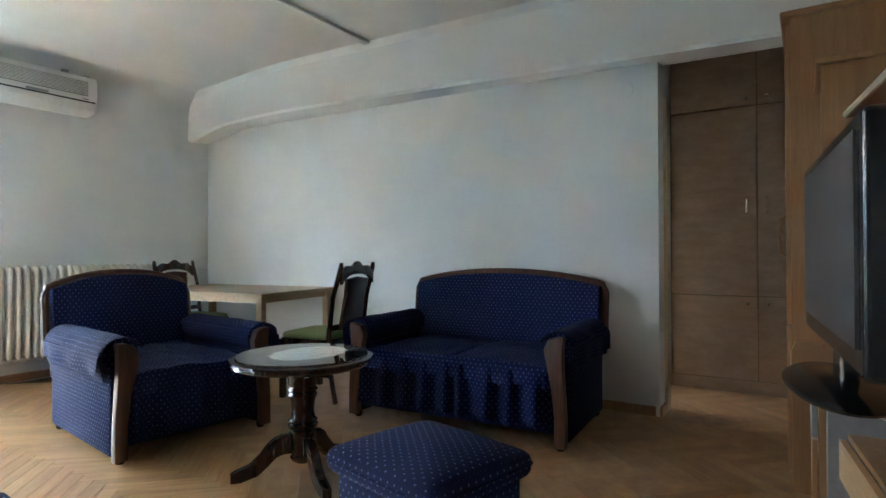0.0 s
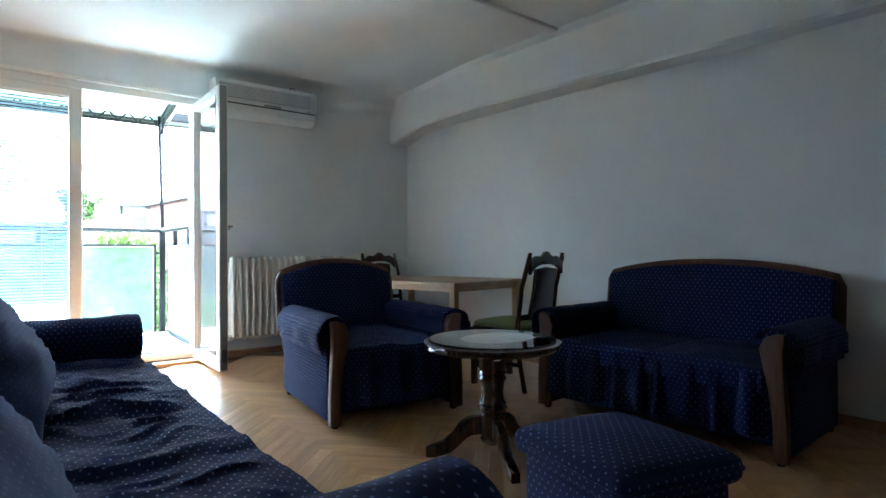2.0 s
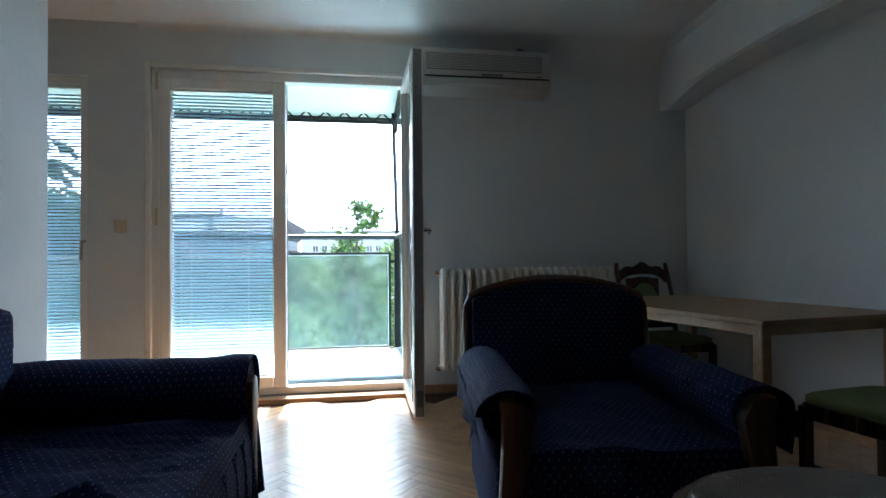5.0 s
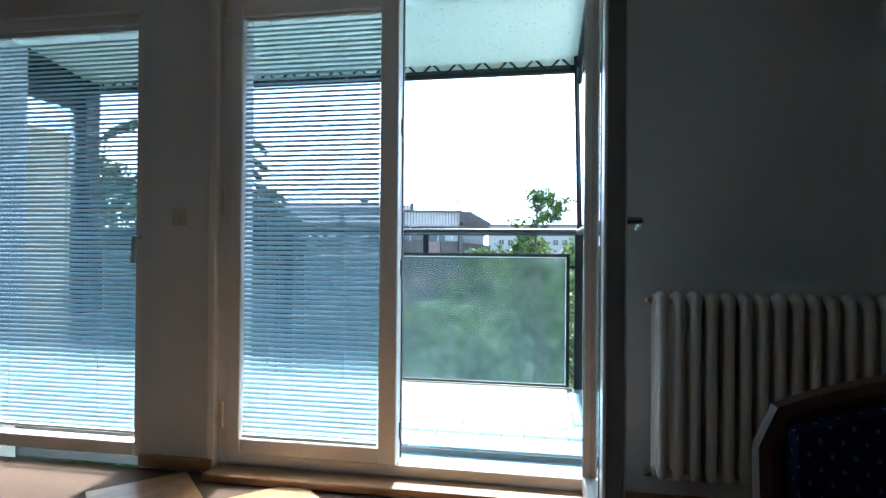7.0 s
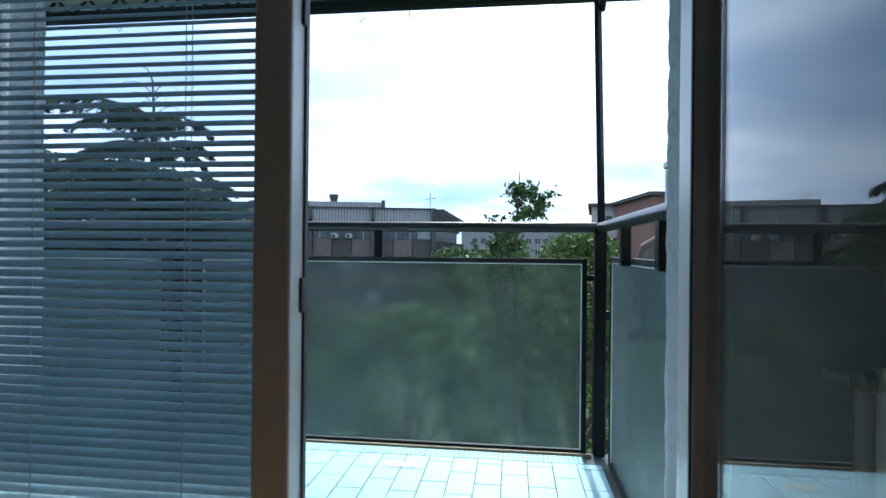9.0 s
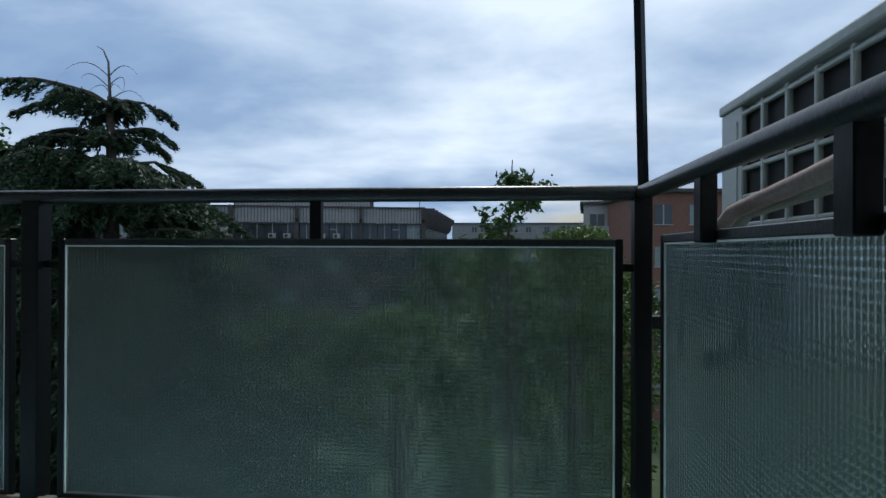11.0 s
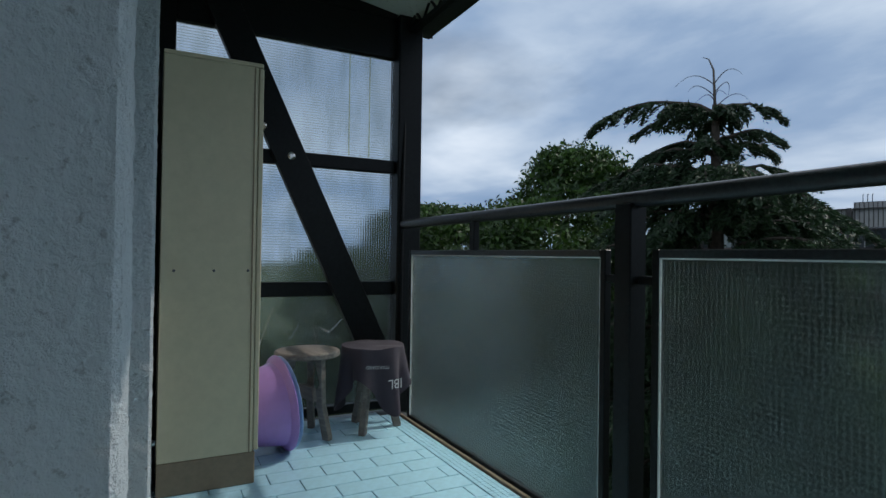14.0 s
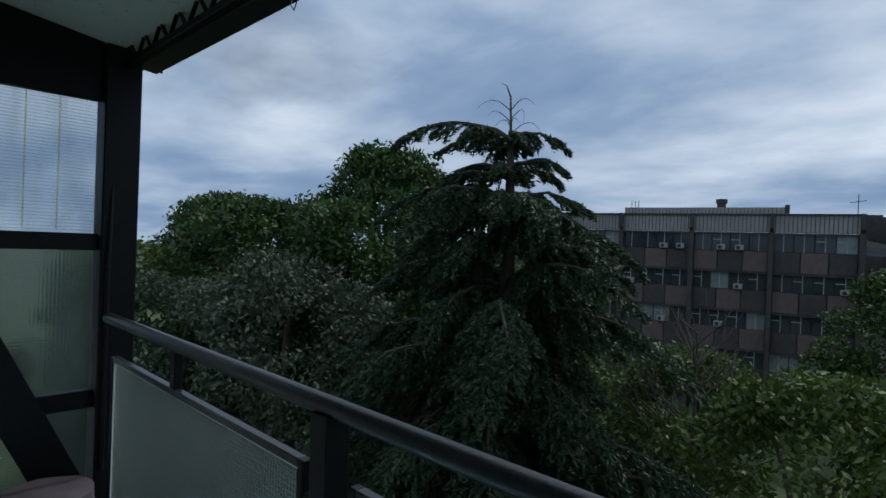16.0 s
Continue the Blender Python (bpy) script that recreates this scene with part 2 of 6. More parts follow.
def plaster(name, color, coarse=0.0):
    m = Nodes(name)
    f1, f2, f3 = m.noise(260, 3), m.noise(2.2, 5), m.noise(14, 5)
    c = m.mix(m.ramp(f2, 0.35, 0.7), scaled(color, 0.95), color)
    c = m.mix(m.math("MULTIPLY", m.ramp(f3, 0.5, 0.8), 0.25), c, scaled(color, 0.93))
    if coarse:
        f4 = m.noise(38, 6, rough=0.7)
        c = m.mix(m.math("MULTIPLY", m.ramp(f4, 0.58, 0.66), 0.6), c, scaled(color, 0.42))
        m.bump(f4, coarse, 0.035)
    else:
        m.bump(m.math("ADD", f3, m.math("MULTIPLY", f1, 0.3)), 0.06, 0.006)
    return m.put(c, 0.85)


def glass(name, tint=(1, 1, 1), rough=0.0):
    m = Nodes(name)
    m.b.inputs["Transmission Weight"].default_value = 1.0
    m.b.inputs["IOR"].default_value = 1.5
    m.bump(m.noise(1.2, 2), 0.02, 0.01)
    return m.put(tint, rough)


def reeded(name, t0=(0.72, 0.88, 0.87), t1=(0.58, 0.72, 0.71)):
    """Cast glass pressed in small squares, stained with age."""
    m = Nodes(name)
    co = m.n.new("ShaderNodeSeparateXYZ")
    m.l.new(m.n.new("ShaderNodeTexCoord").outputs["Object"], co.inputs[0])
    h, rib = None, None
    for axis in range(3):
        s = m.math("ABSOLUTE", m.math("SINE", m.math("MULTIPLY", co.outputs[axis], math.pi / 0.0155)))
        h = s if h is None else m.math("ADD", h, s)
        if axis != 1:
            low = m.math("LESS_THAN", s, 0.30)
            rib = low if rib is None else m.math("MAXIMUM", rib, low)
    stain = m.noise(3.2, 5, stretch=(3, 3, 0.6))
    m.bump(h, 0.40, 0.0030)
    m.b.inputs["Transmission Weight"].default_value = 1.0
    m.b.inputs["IOR"].default_value = 1.45
    c = m.mix(m.ramp(stain, 0.45, 0.75), t0, t1)
    # grooves darkened in the tint to bring out the relief of the squares
    c = m.mix(m.math("MULTIPLY", rib, 0.5), c, scaled(t0, 0.40))
    m.put(c, m.math("ADD", m.math("MULTIPLY", stain, 0.08), 0.035))
    # pale matte grooves between the squares, standing in for light caught by the relief
    groove_light, mx = m.add("ShaderNodeBsdfDiffuse", Color=(0.26, 0.33, 0.34, 1)), m.n.new("ShaderNodeMixShader")
    m.l.new(m.math("MULTIPLY", rib, m.math("ADD", m.math("MULTIPLY", stain, 0.30), 0.02)), mx.inputs[0])
    m.l.new(m.b.outputs[0], mx.inputs[1])
    m.l.new(groove_light.outputs[0], mx.inputs[2])
    m.l.new(mx.outputs[0], m.n["Material Output"].inputs["Surface"])
    return m.mat


def thin_slat(name, base, through_light):
    """Thin painted slat that lets a little daylight through."""
    m = Nodes(name)
    c = m.mix(m.ramp(m.noise(70, 3), 0.35, 0.65), scaled(base, 0.93), scaled(base, 1.06))
    m.put(c, 0.35)
    tr = m.add("ShaderNodeBsdfTranslucent")
    m.l.new(c, tr.inputs["Color"])
    mx = m.add("ShaderNodeMixShader", Fac=through_light)
    m.l.new(m.b.outputs[0], mx.inputs[1])
    m.l.new(tr.outputs[0], mx.inputs[2])
    m.l.new(mx.outputs[0], m.n["Material Output"].inputs["Surface"])
    return m.mat


def leafy(name, dark, light, rough=0.55):
    m = Nodes(name)
    geo = m.n.new("ShaderNodeNewGeometry")
    c = m.mix(geo.outputs["Random Per Island"], dark, light)
    c = m.mix(m.math("MULTIPLY", m.ramp(m.noise(0.6, 3), 0.35, 0.7), 0.55), c, scaled(dark, 0.7))
    m.b.inputs["Subsurface Weight"].default_value = 0.0
    m.put(c, rough)
    tr = m.add("ShaderNodeBsdfTranslucent")
    m.l.new(c, tr.inputs["Color"])
    mx = m.add("ShaderNodeMixShader", Fac=0.24)
    m.l.new(m.b.outputs[0], mx.inputs[1])
    m.l.new(tr.outputs[0], mx.inputs[2])
    m.l.new(mx.outputs[0], m.n["Material Output"].inputs["Surface"])
    return m.mat


M_WALL = plaster("wall_paint", (0.77, 0.79, 0.77))
M_CEIL = plaster("ceiling_paint", (0.77, 0.76, 0.73))
M_FACADE = plaster("rough_render", (0.74, 0.80, 0.83), coarse=0.9)
M_PARQUET = wood("oak_parquet", (0.34, 0.17, 0.07), (0.56, 0.33, 0.16), 0.32, "x", 1.0, 0.25, per_piece=0.3)
M_FLOORBASE = plain("parquet_joint", (0.10, 0.055, 0.03), 0.8)
M_SKIRT = wood("oak_skirting", (0.36, 0.19, 0.09), (0.52, 0.31, 0.16), 0.4, "x")
M_PVC = plain("white_frame", (0.87, 0.85, 0.80), 0.3, grain=120, amount=0.04, bump=0.02)
M_STEELTRIM = plain("grey_gasket", (0.10, 0.10, 0.11), 0.5)
M_GLASS = glass("window_glass")
M_REEDED = reeded("patterned_glass")
M_REEDED2 = reeded("pale_patterned_glass", (0.84, 0.91, 0.94), (0.72, 0.80, 0.83))
M_STREAK = reeded("rusty_streak_glass", (0.86, 0.84, 0.60), (0.74, 0.72, 0.50))
M_SLAT = thin_slat("blind_slat", (0.42, 0.60, 0.69), 0.30)
M_NAVY = dotted("navy_upholstery", (0.0075, 0.0140, 0.056), (0.17, 0.23, 0.47), 0.030)
M_NAVYCUSH = dotted("navy_cushion_cloth", (0.044, 0.066, 0.155), (0.14, 0.17, 0.27), 0.026)
M_DARKWOOD = wood("dark_stained_wood", (0.022, 0.009, 0.005), (0.075, 0.030, 0.014), 0.25, "z", 1.0, 0.5)
M_ARMWOOD = wood("brown_show_wood", (0.055, 0.021, 0.009), (0.14, 0.055, 0.023), 0.5, "z", 1.0, 0.05)
M_BEECH = wood("beech_wood", (0.40, 0.235, 0.11), (0.53, 0.345, 0.18), 0.42, "x", 1.0, 0.1)
M_UNIT = wood("beech_laminate", (0.29, 0.14, 0.058), (0.39, 0.205, 0.088), 0.42, "z", 0.8)
M_WARDROBE = wood("grained_laminate", (0.33, 0.235, 0.165), (0.44, 0.33, 0.245), 0.5, "d", 0.5)
M_GREEN = plain("green_seat_cloth", (0.19, 0.24, 0.10), 0.9, grain=300, amount=0.2, bump=0.2)
M_RAD = plain("radiator_enamel", (0.70, 0.68, 0.60), 0.35, grain=60, amount=0.05, bump=0.04)
M_ACW = plain("aged_white_plastic", (0.72, 0.71, 0.67), 0.4, grain=70, amount=0.05, bump=0.03)
M_GREYPL = plain("grey_plastic", (0.28, 0.28, 0.27), 0.5)
M_BLACKPL = plain("black_gloss_plastic", (0.012, 0.012, 0.013), 0.15, bump=0.0)
M_SCREEN = plain("tv_screen", (0.045, 0.042, 0.042), 0.38, bump=0.0)
M_CHROME = plain("worn_chrome", (0.6, 0.6, 0.58), 0.25, 1.0, bump=0.0)
M_LACE = plain("white_lace", (0.78, 0.80, 0.76), 0.9, grain=160, amount=0.2, bump=0.4)
M_CREAM = plain("cream_paint", (0.68, 0.58, 0.40), 0.45, amount=0.06)
M_RAIL = plain("dark_green_steel_paint", (0.006, 0.008, 0.009), 0.45, grain=55, amount=0.5, bump=0.25)
M_RAIL.node_tree.nodes["Principled BSDF"].inputs["Specular IOR Level"].default_value = 0.22
M_RAILWORN = plain("worn_steel_paint", (0.022, 0.026, 0.028), 0.34, grain=90, amount=0.6, bump=0.5)
M_TILE = plain("pale_blue_tile", (0.36, 0.60, 0.73), 0.3, grain=30, amount=0.12, bump=0.05)
M_GROUT = plain("dark_grout", (0.12, 0.14, 0.15), 0.9)
M_SOFFIT = plaster("flaking_soffit", (0.60, 0.66, 0.60), coarse=0.12)
M_CABINET = plain("ivory_lacquer", (0.58, 0.51, 0.35), 0.45, grain=25, amount=0.07, bump=0.03)
M_PLINTH = plain("brown_plinth", (0.24, 0.18, 0.12), 0.6)
M_STOOL = wood("weathered_wood", (0.12, 0.10, 0.09), (0.28, 0.25, 0.22), 0.75, "x", 1.2)
M_SHIRT = plain("faded_plum_cotton", (0.055, 0.045, 0.062), 0.95, grain=300, amount=0.25, bump=0.2)
M_PRINT = plain("white_print", (0.45, 0.45, 0.46), 0.8)
M_PURPLE = plain("lilac_plastic", (0.42, 0.24, 0.62), 0.35, amount=0.06, bump=0.02)
M_BLUEPL = plain("pale_blue_plastic", (0.25, 0.40, 0.66), 0.35, amount=0.06)
M_ACOUT = plain("outdoor_grey_enamel", (0.50, 0.54, 0.52), 0.4, amount=0.1)
M_BLACKFIN = plain("dark_fins", (0.02, 0.021, 0.022), 0.7)
M_PIPE = plain("pipe_wrap", (0.36, 0.28, 0.26), 0.7, grain=90, amount=0.3, bump=0.5)
M_FOIL = plain("foil_insulation", (0.42, 0.42, 0.40), 0.4, 0.4, grain=120, amount=0.3, bump=0.6)
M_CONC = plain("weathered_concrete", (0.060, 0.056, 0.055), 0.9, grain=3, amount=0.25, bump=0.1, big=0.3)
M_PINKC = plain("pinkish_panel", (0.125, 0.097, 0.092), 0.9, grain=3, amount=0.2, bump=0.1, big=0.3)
M_CORR = plain("pale_corrugated_cladding", (0.31, 0.31, 0.305), 0.6, grain=2, amount=0.15, bump=0.0, big=0.3)
M_DARKWIN = plain("far_window_glass", (0.045, 0.055, 0.06), 0.12, grain=1.5, amount=0.5, bump=0.0)
M_PALEWIN = plain("far_curtained_glass", (0.20, 0.24, 0.235), 0.2, grain=1.5, amount=0.4, bump=0.0)
M_FARFAC = plain("far_grey_facade", (0.20, 0.20, 0.20), 0.85, grain=4, amount=0.2, bump=0.1)
M_BRICK = plain("red_brown_facade", (0.17, 0.085, 0.062), 0.85, grain=5, amount=0.2, bump=0.1)
M_LIGHTFAC = plain("pale_facade", (0.34, 0.33, 0.31), 0.85, grain=4, amount=0.12, bump=0.1)
M_GRASS = plain("grass", (0.05, 0.075, 0.025), 0.95, grain=2.5, amount=0.4, bump=0.3, big=0.2)
M_BARK = plain("bark", (0.075, 0.06, 0.048), 0.9, grain=14, amount=0.4, bump=0.8)
M_DEADWOOD = plain("dry_twig", (0.085, 0.075, 0.066), 0.9, grain=14, amount=0.3, bump=0.3)
M_CEDAR = leafy("cedar_needles", (0.007, 0.024, 0.010), (0.034, 0.078, 0.026))
M_LEAF1 = leafy("leaf_green", (0.011, 0.036, 0.006), (0.056, 0.125, 0.014))
M_LEAF2 = leafy("leaf_yellow_green", (0.034, 0.070, 0.012), (0.105, 0.165, 0.028))
M_LEAF3 = leafy("leaf_silver_green", (0.014, 0.030, 0.012), (0.095, 0.130, 0.080))

# ---- the room's shell ----
W, WO = 5.42, 5.77           # balcony wall: inner and outer face
XR, XL = 3.87, -0.18         # long wall, sofa wall
H = 2.68


def setting(name, bm, material, label="", smooth=False):
    return tagged(part(name, bm, material, None, label, smooth), kind="structure")


def slab(name, lo, hi, material, label="", bev=0.0):
    return setting(name, box(lo, hi, bev), material, label)


floor = slab("floor", (-3.4, -0.9, -0.2), (5.6, W, -0.012), M_FLOORBASE, "oak herringbone parquet floor, worn satin finish")
ceiling = slab("ceiling", (-3.4, -0.9, H), (5.6, WO, H + 0.2), M_CEIL, "off-white painted ceiling")
# balcony wall in pieces round the two openings
D0, D1, DT = -0.22, 1.60, 2.38
V0, V1, VT = -1.72, -0.625, 2.30
slab("wall_balcony_right", (D1, W, -0.2), (4.25, WO, H), M_WALL, "white painted wall above radiator")
slab("wall_next_sill", (4.25, W, -0.2), (5.6, WO, 1.2), M_WALL, "white wall below the next room's window")
slab("wall_next_lintel", (4.25, W, 2.0), (5.6, WO, H), M_WALL, "white wall over the next room's window")
slab("wall_balcony_pier", (V1, W, -0.2), (D0, WO - 0.012, H), M_WALL, "white painted pier between two openings")
slab("wall_balcony_left", (-3.4, W, -0.2), (V0, WO - 0.012, H), M_WALL, "white painted wall")
slab("wall_balcony_over_door", (D0, W, DT), (D1, WO - 0.012, H), M_WALL, "white painted wall over the balcony door")
slab("wall_balcony_over_window", (V0, W, VT), (V1, WO - 0.012, H), M_WALL, "white painted wall over the window")
slab("wall_long", (XR, 0.82, -0.2), (4.02, W, H), M_WALL, "long white painted wall")
slab("wall_hall_side", (4.72, 0.95, -0.2), (5.6, 1.07, H), M_WALL, "white hall wall beside an open doorway")
slab("wall_hall_over_door", (4.02, 0.95, 2.0), (4.72, 1.07, H), M_WALL, "white hall wall over a doorway")
slab("wall_next_room", (5.6, 0.95, -0.2), (5.72, WO, H), M_WALL, "white wall of the next room")
slab("wall_hall_back", (5.5, -0.9, -0.2), (5.6, 0.95, H), M_WALL, "white hall wall behind the wardrobe")
slab("wall_sofa", (-0.34, 0.35, -0.2), (XL, 4.0, H), M_WALL, "white painted partition behind the sofa")
slab("wall_start", (-3.4, -0.98, -0.2), (5.6, -0.86, H), M_WALL, "white painted back wall")
slab("wall_side_room", (-3.5, -0.98, -0.2), (-3.38, W, H), M_WALL, "white painted far side wall")

# beam along the long wall, deeper towards the balcony, with a rounded bracket end
def beam_bottom(v):
    y = 0.0 + v * W
    end = smoothstep(4.55, W, y)
    return y, 3.72 - 0.05 * min(y, 3.8) + 0.11 * smoothstep(3.8, W, y), 2.19 + 0.018 * y - 0.10 * end * end

bm = bmesh.new()
prev = None
for i in range(49):
    y, xf, zb = beam_bottom(i / 48)
    y = -0.86 if i == 0 else y
    ring = [bm.verts.new(p) for p in ((4.02, y, zb + 0.03), (xf + 0.02, y, zb), (xf, y, zb + 0.02), (xf, y, H - 0.05), (xf - 0.035, y, H), (4.02, y, H))]
    if prev:
        for k in range(6):
            bm.faces.new((prev[k], ring[k], ring[(k + 1) % 6], prev[(k + 1) % 6]))
    else:
        bm.faces.new(ring)
    prev = ring
bm.faces.new(prev[::-1])
setting("beam", bm, M_WALL, "white plastered beam with a rounded bracket end")

# cove between balcony wall and ceiling, growing towards the corner
bm = bmesh.new()
def cove(u, v):
    x = -0.3 + u * 4.2
    r = 0.05 + 0.20 * smoothstep(1.2, 3.2, x)
    a = v * math.pi / 2
    return (x, W - r * (1 - math.sin(a)) - 0.001, H - r * (1 - math.cos(a)) - 0.001)
sheet(cove, 40, 8, bm)
setting("cove", bm, M_WALL, "rounded plaster cove at the ceiling", smooth=True)
slab("ceiling_batten", (-0.18, 2.88, H - 0.028), (3.54, 2.94, H), M_CEIL, "narrow painted batten across the ceiling", 0.006)

# skirtings
for lo, hi in (((XR - 0.018, 0.84, 0.0), (XR, W, 0.062)), ((1.64, W - 0.018, 0.0), (XR - 0.018, W, 0.062)),
               ((V1, W - 0.018, 0.0), (D0, W, 0.062)), ((XL, 0.35, 0.0), (XL + 0.018, 3.98, 0.062)), 
               ((XR, 0.802, 0.0), (4.02, 0.82, 0.062))):
    slab("baseboard", lo, hi, M_SKIRT, "low oak skirting strip", 0.005)

# ---- balcony door: frame, closed leaf with blind, open leaf ----
FY0, FY1 = 5.45, 5.53


def hollow(lo, hi, w, mat_, parent, name="frame", inner=None):
    """A rectangular frame in the xz plane with bars of width w."""
    (x0, y0, z0), (x1, y1, z1) = lo, hi
    for a, b in (((x0, y0, z0), (x0 + w, y1, z1)), ((x1 - w, y0, z0), (x1, y1, z1)),
                 ((x0 + w, y0, z1 - w), (x1 - w, y1, z1)), ((x0 + w, y0, z0), (x1 - w, y1, z0 + w))):
        part(name, box(a, b, 0.006, 2), mat_, parent)


door = thing("door_1", "white two-leaf balcony door, one glazed leaf open inwards", "door", kind="structure")
for a, b in (((D0, FY0, 0.03), (-0.165, FY1, DT)), ((1.555, FY0, 0.03), (D1, FY1, DT)), ((-0.165, FY0, 2.315), (1.555, FY1, DT)), ((-0.165, FY0, 0.03), (1.555, FY1, 0.085))):
    part("door_frame", box(a, b, 0.006, 2), M_PVC, door)
# closed leaf
CL = part("closed_leaf", box((-0.162, FY0 - 0.02, 0.09), (-0.09, FY1 - 0.005, 2.31), 0.008, 2), M_PVC, door, "white closed leaf")
for a, b in (((0.61, FY0 - 0.02, 0.09), (0.70, FY1 - 0.005, 2.31)), ((-0.09, FY0 - 0.02, 2.235), (0.61, FY1 - 0.005, 2.31)), ((-0.09, FY0 - 0.02, 0.09), (0.61, FY1 - 0.005, 0.165))):
    part("leaf_rail", box(a, b, 0.008, 2), M_PVC, CL)
pane = part("pane", box((-0.095, 5.495, 0.16), (0.615, 5.503, 2.24)), M_GLASS, CL)
pane.visible_shadow = False
for z in (0.22, 1.26, 2.22):
    part("hinge", tube([(-0.178, FY0 - 0.028, z), (-0.178, FY0 - 0.028, z + 0.12)], 0.009, 10), M_CREAM, CL)
for z in (0.234, 1.009, 1.68):
    part("keep", box((0.699, 5.485, z - 0.04), (0.708, 5.515, z + 0.04), 0.002), M_STEELTRIM, CL)
part("gasket", box((0.70, 5.505, 0.1), (0.706, 5.522, 2.31)), M_STEELTRIM, CL)

# open leaf, turned in by 90 degrees about its hinges
OL = part("open_leaf", box((1.545, 4.655, 0.03), (1.615, 4.735, 2.32), 0.008, 2), M_PVC, door, "white open leaf with a clear pane")
for a, b in (((1.545, 5.405, 0.03), (1.615, 5.47, 2.32)), ((1.545, 4.735, 2.245), (1.615, 5.405, 2.32)), ((1.545, 4.735, 0.03), (1.615, 5.405, 0.115))):
    part("leaf_rail", box(a, b, 0.008, 2), M_PVC, OL)
pane = part("pane", box((1.574, 4.73, 0.11), (1.582, 5.41, 2.25)), M_GLASS, OL)
pane.visible_shadow = False
part("edge_seal", box((1.553, 4.648, 0.04), (1.607, 4.656, 2.31), 0.002), M_GREYPL, OL)
for y, k in ((4.737, 1), (5.397, 1)):
    part("gasket", box((1.542, y, 0.115), (1.546, y + 0.008, 2.245)), M_STEELTRIM, OL)
part("handle", tube([(1.616, 4.70, 1.19), (1.66, 4.70, 1.19), (1.665, 4.72, 1.185), (1.665, 4.80, 1.17)], [0.013, 0.011, 0.010, 0.009], 10), M_CHROME, OL, "grey lever handle", True)
part("lock_plate", box((1.56, 4.644, 0.10), (1.60, 4.650, 0.20), 0.002), M_STEELTRIM, OL)

# added white strips, standing in for the lit edges of the plaster reveal
for lo, hi in (((D0 - 0.035, W - 0.008, 0.0), (D0 + 0.004, W + 0.03, DT + 0.03)), ((D1 - 0.004, W - 0.008, 0.0), (D1 + 0.035, W + 0.03, DT + 0.03)), ((D0 + 0.004, W - 0.008, DT - 0.004), (D1 - 0.004, W + 0.03, DT + 0.03))):
    slab("trim", lo, hi, M_PVC, "added white strip for the lit plaster reveal edge round the balcony door", 0.004)
slab("threshold", (D0, W - 0.10, -0.01), (D1, FY0, 0.028), M_SKIRT, "worn oak door threshold", 0.006)
slab("door_sill", (D0, FY0, -0.1), (D1, WO, 0.03), M_TILE, "pale door sill")


def blind(name, x0, x1, z0, z1, y, label):
    ob = thing(name, label, "blind", pose(0, y, 0))
    part("headrail", box((x0, -0.014, z1 - 0.025), (x1, 0.014, z1), 0.003), M_ACW, ob)
    part("bottom_rail", box((x0, -0.012, z0), (x1, 0.012, z0 + 0.014), 0.003), M_ACW, ob)
    me = None
    n = int((z1 - z0 - 0.06) / 0.0238)
    for i in range(n):
        z = z0 + 0.03 + i * 0.0238
        if me is None:
            b = sheet(lambda u, v: ((u - 0.5) * (x1 - x0), (v - 0.5) * 0.024, 0.0022 * math.sin(v * math.pi)), 1, 4)
            o = part("slat", b, M_SLAT, ob, smooth=True)
            me = o.data
        else:
            o = new("slat", me)
            o.parent = ob
        o.matrix_basis = pose((x0 + x1) / 2, 0, z, 46 + 3 * wob(i * 0.7, 3.1), 0.25 * wob(i * 0.31, 9), 0)
    for k in (0.2, 0.76):
        x = x0 + (x1 - x0) * k
        for dy in (-0.0125, 0.0125):
            part("ladder_cord", tube([(x, dy, z0), (x, dy, z1)], 0.0011, 5), M_LACE, ob)
    part("tilt_cord", tube([(x0 + 0.05, -0.018, z1 - 0.02), (x0 + 0.052, -0.02, z1 - 0.75)], 0.0012, 5), M_LACE, ob)
    return ob


blind("venetian_blind", -0.10, 0.60, 0.165, 2.25, 5.468, "pale aluminium venetian blind, lowered, on a closed leaf")

# second window past the partition
win = thing("window_1", "white tall window with lowered blind and handle", "window", kind="structure")
for a, b in (((V0, FY0, 0.03), (V0 + 0.06, FY1, VT)), ((V1 - 0.06, FY0, 0.03), (V1, FY1, VT)), ((V0 + 0.06, FY0, VT - 0.06), (V1 - 0.06, FY1, VT)), ((V0 + 0.06, FY0, 0.03), (V1 - 0.06, FY1, 0.10))):
    part("window_frame", box(a, b, 0.006, 2), M_PVC, win)
pane = part("pane", box((V0 + 0.05, 5.49, 0.09), (V1 - 0.05, 5.498, VT - 0.05)), M_GLASS, win)
pane.visible_shadow = False
part("handle", tube([(V1 - 0.03, FY0 - 0.002, 1.15), (V1 - 0.03, FY0 - 0.05, 1.15), (V1 - 0.032, FY0 - 0.055, 1.02)], 0.011, 8), M_CHROME, win, "grey lever handle", True)
blind("venetian_blind", V0 + 0.08, V1 - 0.05, 0.14, 2.24, 5.472, "pale aluminium venetian blind, lowered, on a tall window")

# ---- balcony ----
BZ, BX0, BX1, BY = 0.07, -2.62, 1.68, 7.24
slab("balcony_slab", (BX0 - 0.05, WO, -0.15), (BX1 + 0.02, BY, BZ - 0.010), M_GROUT, "tiled balcony floor with dark grout")
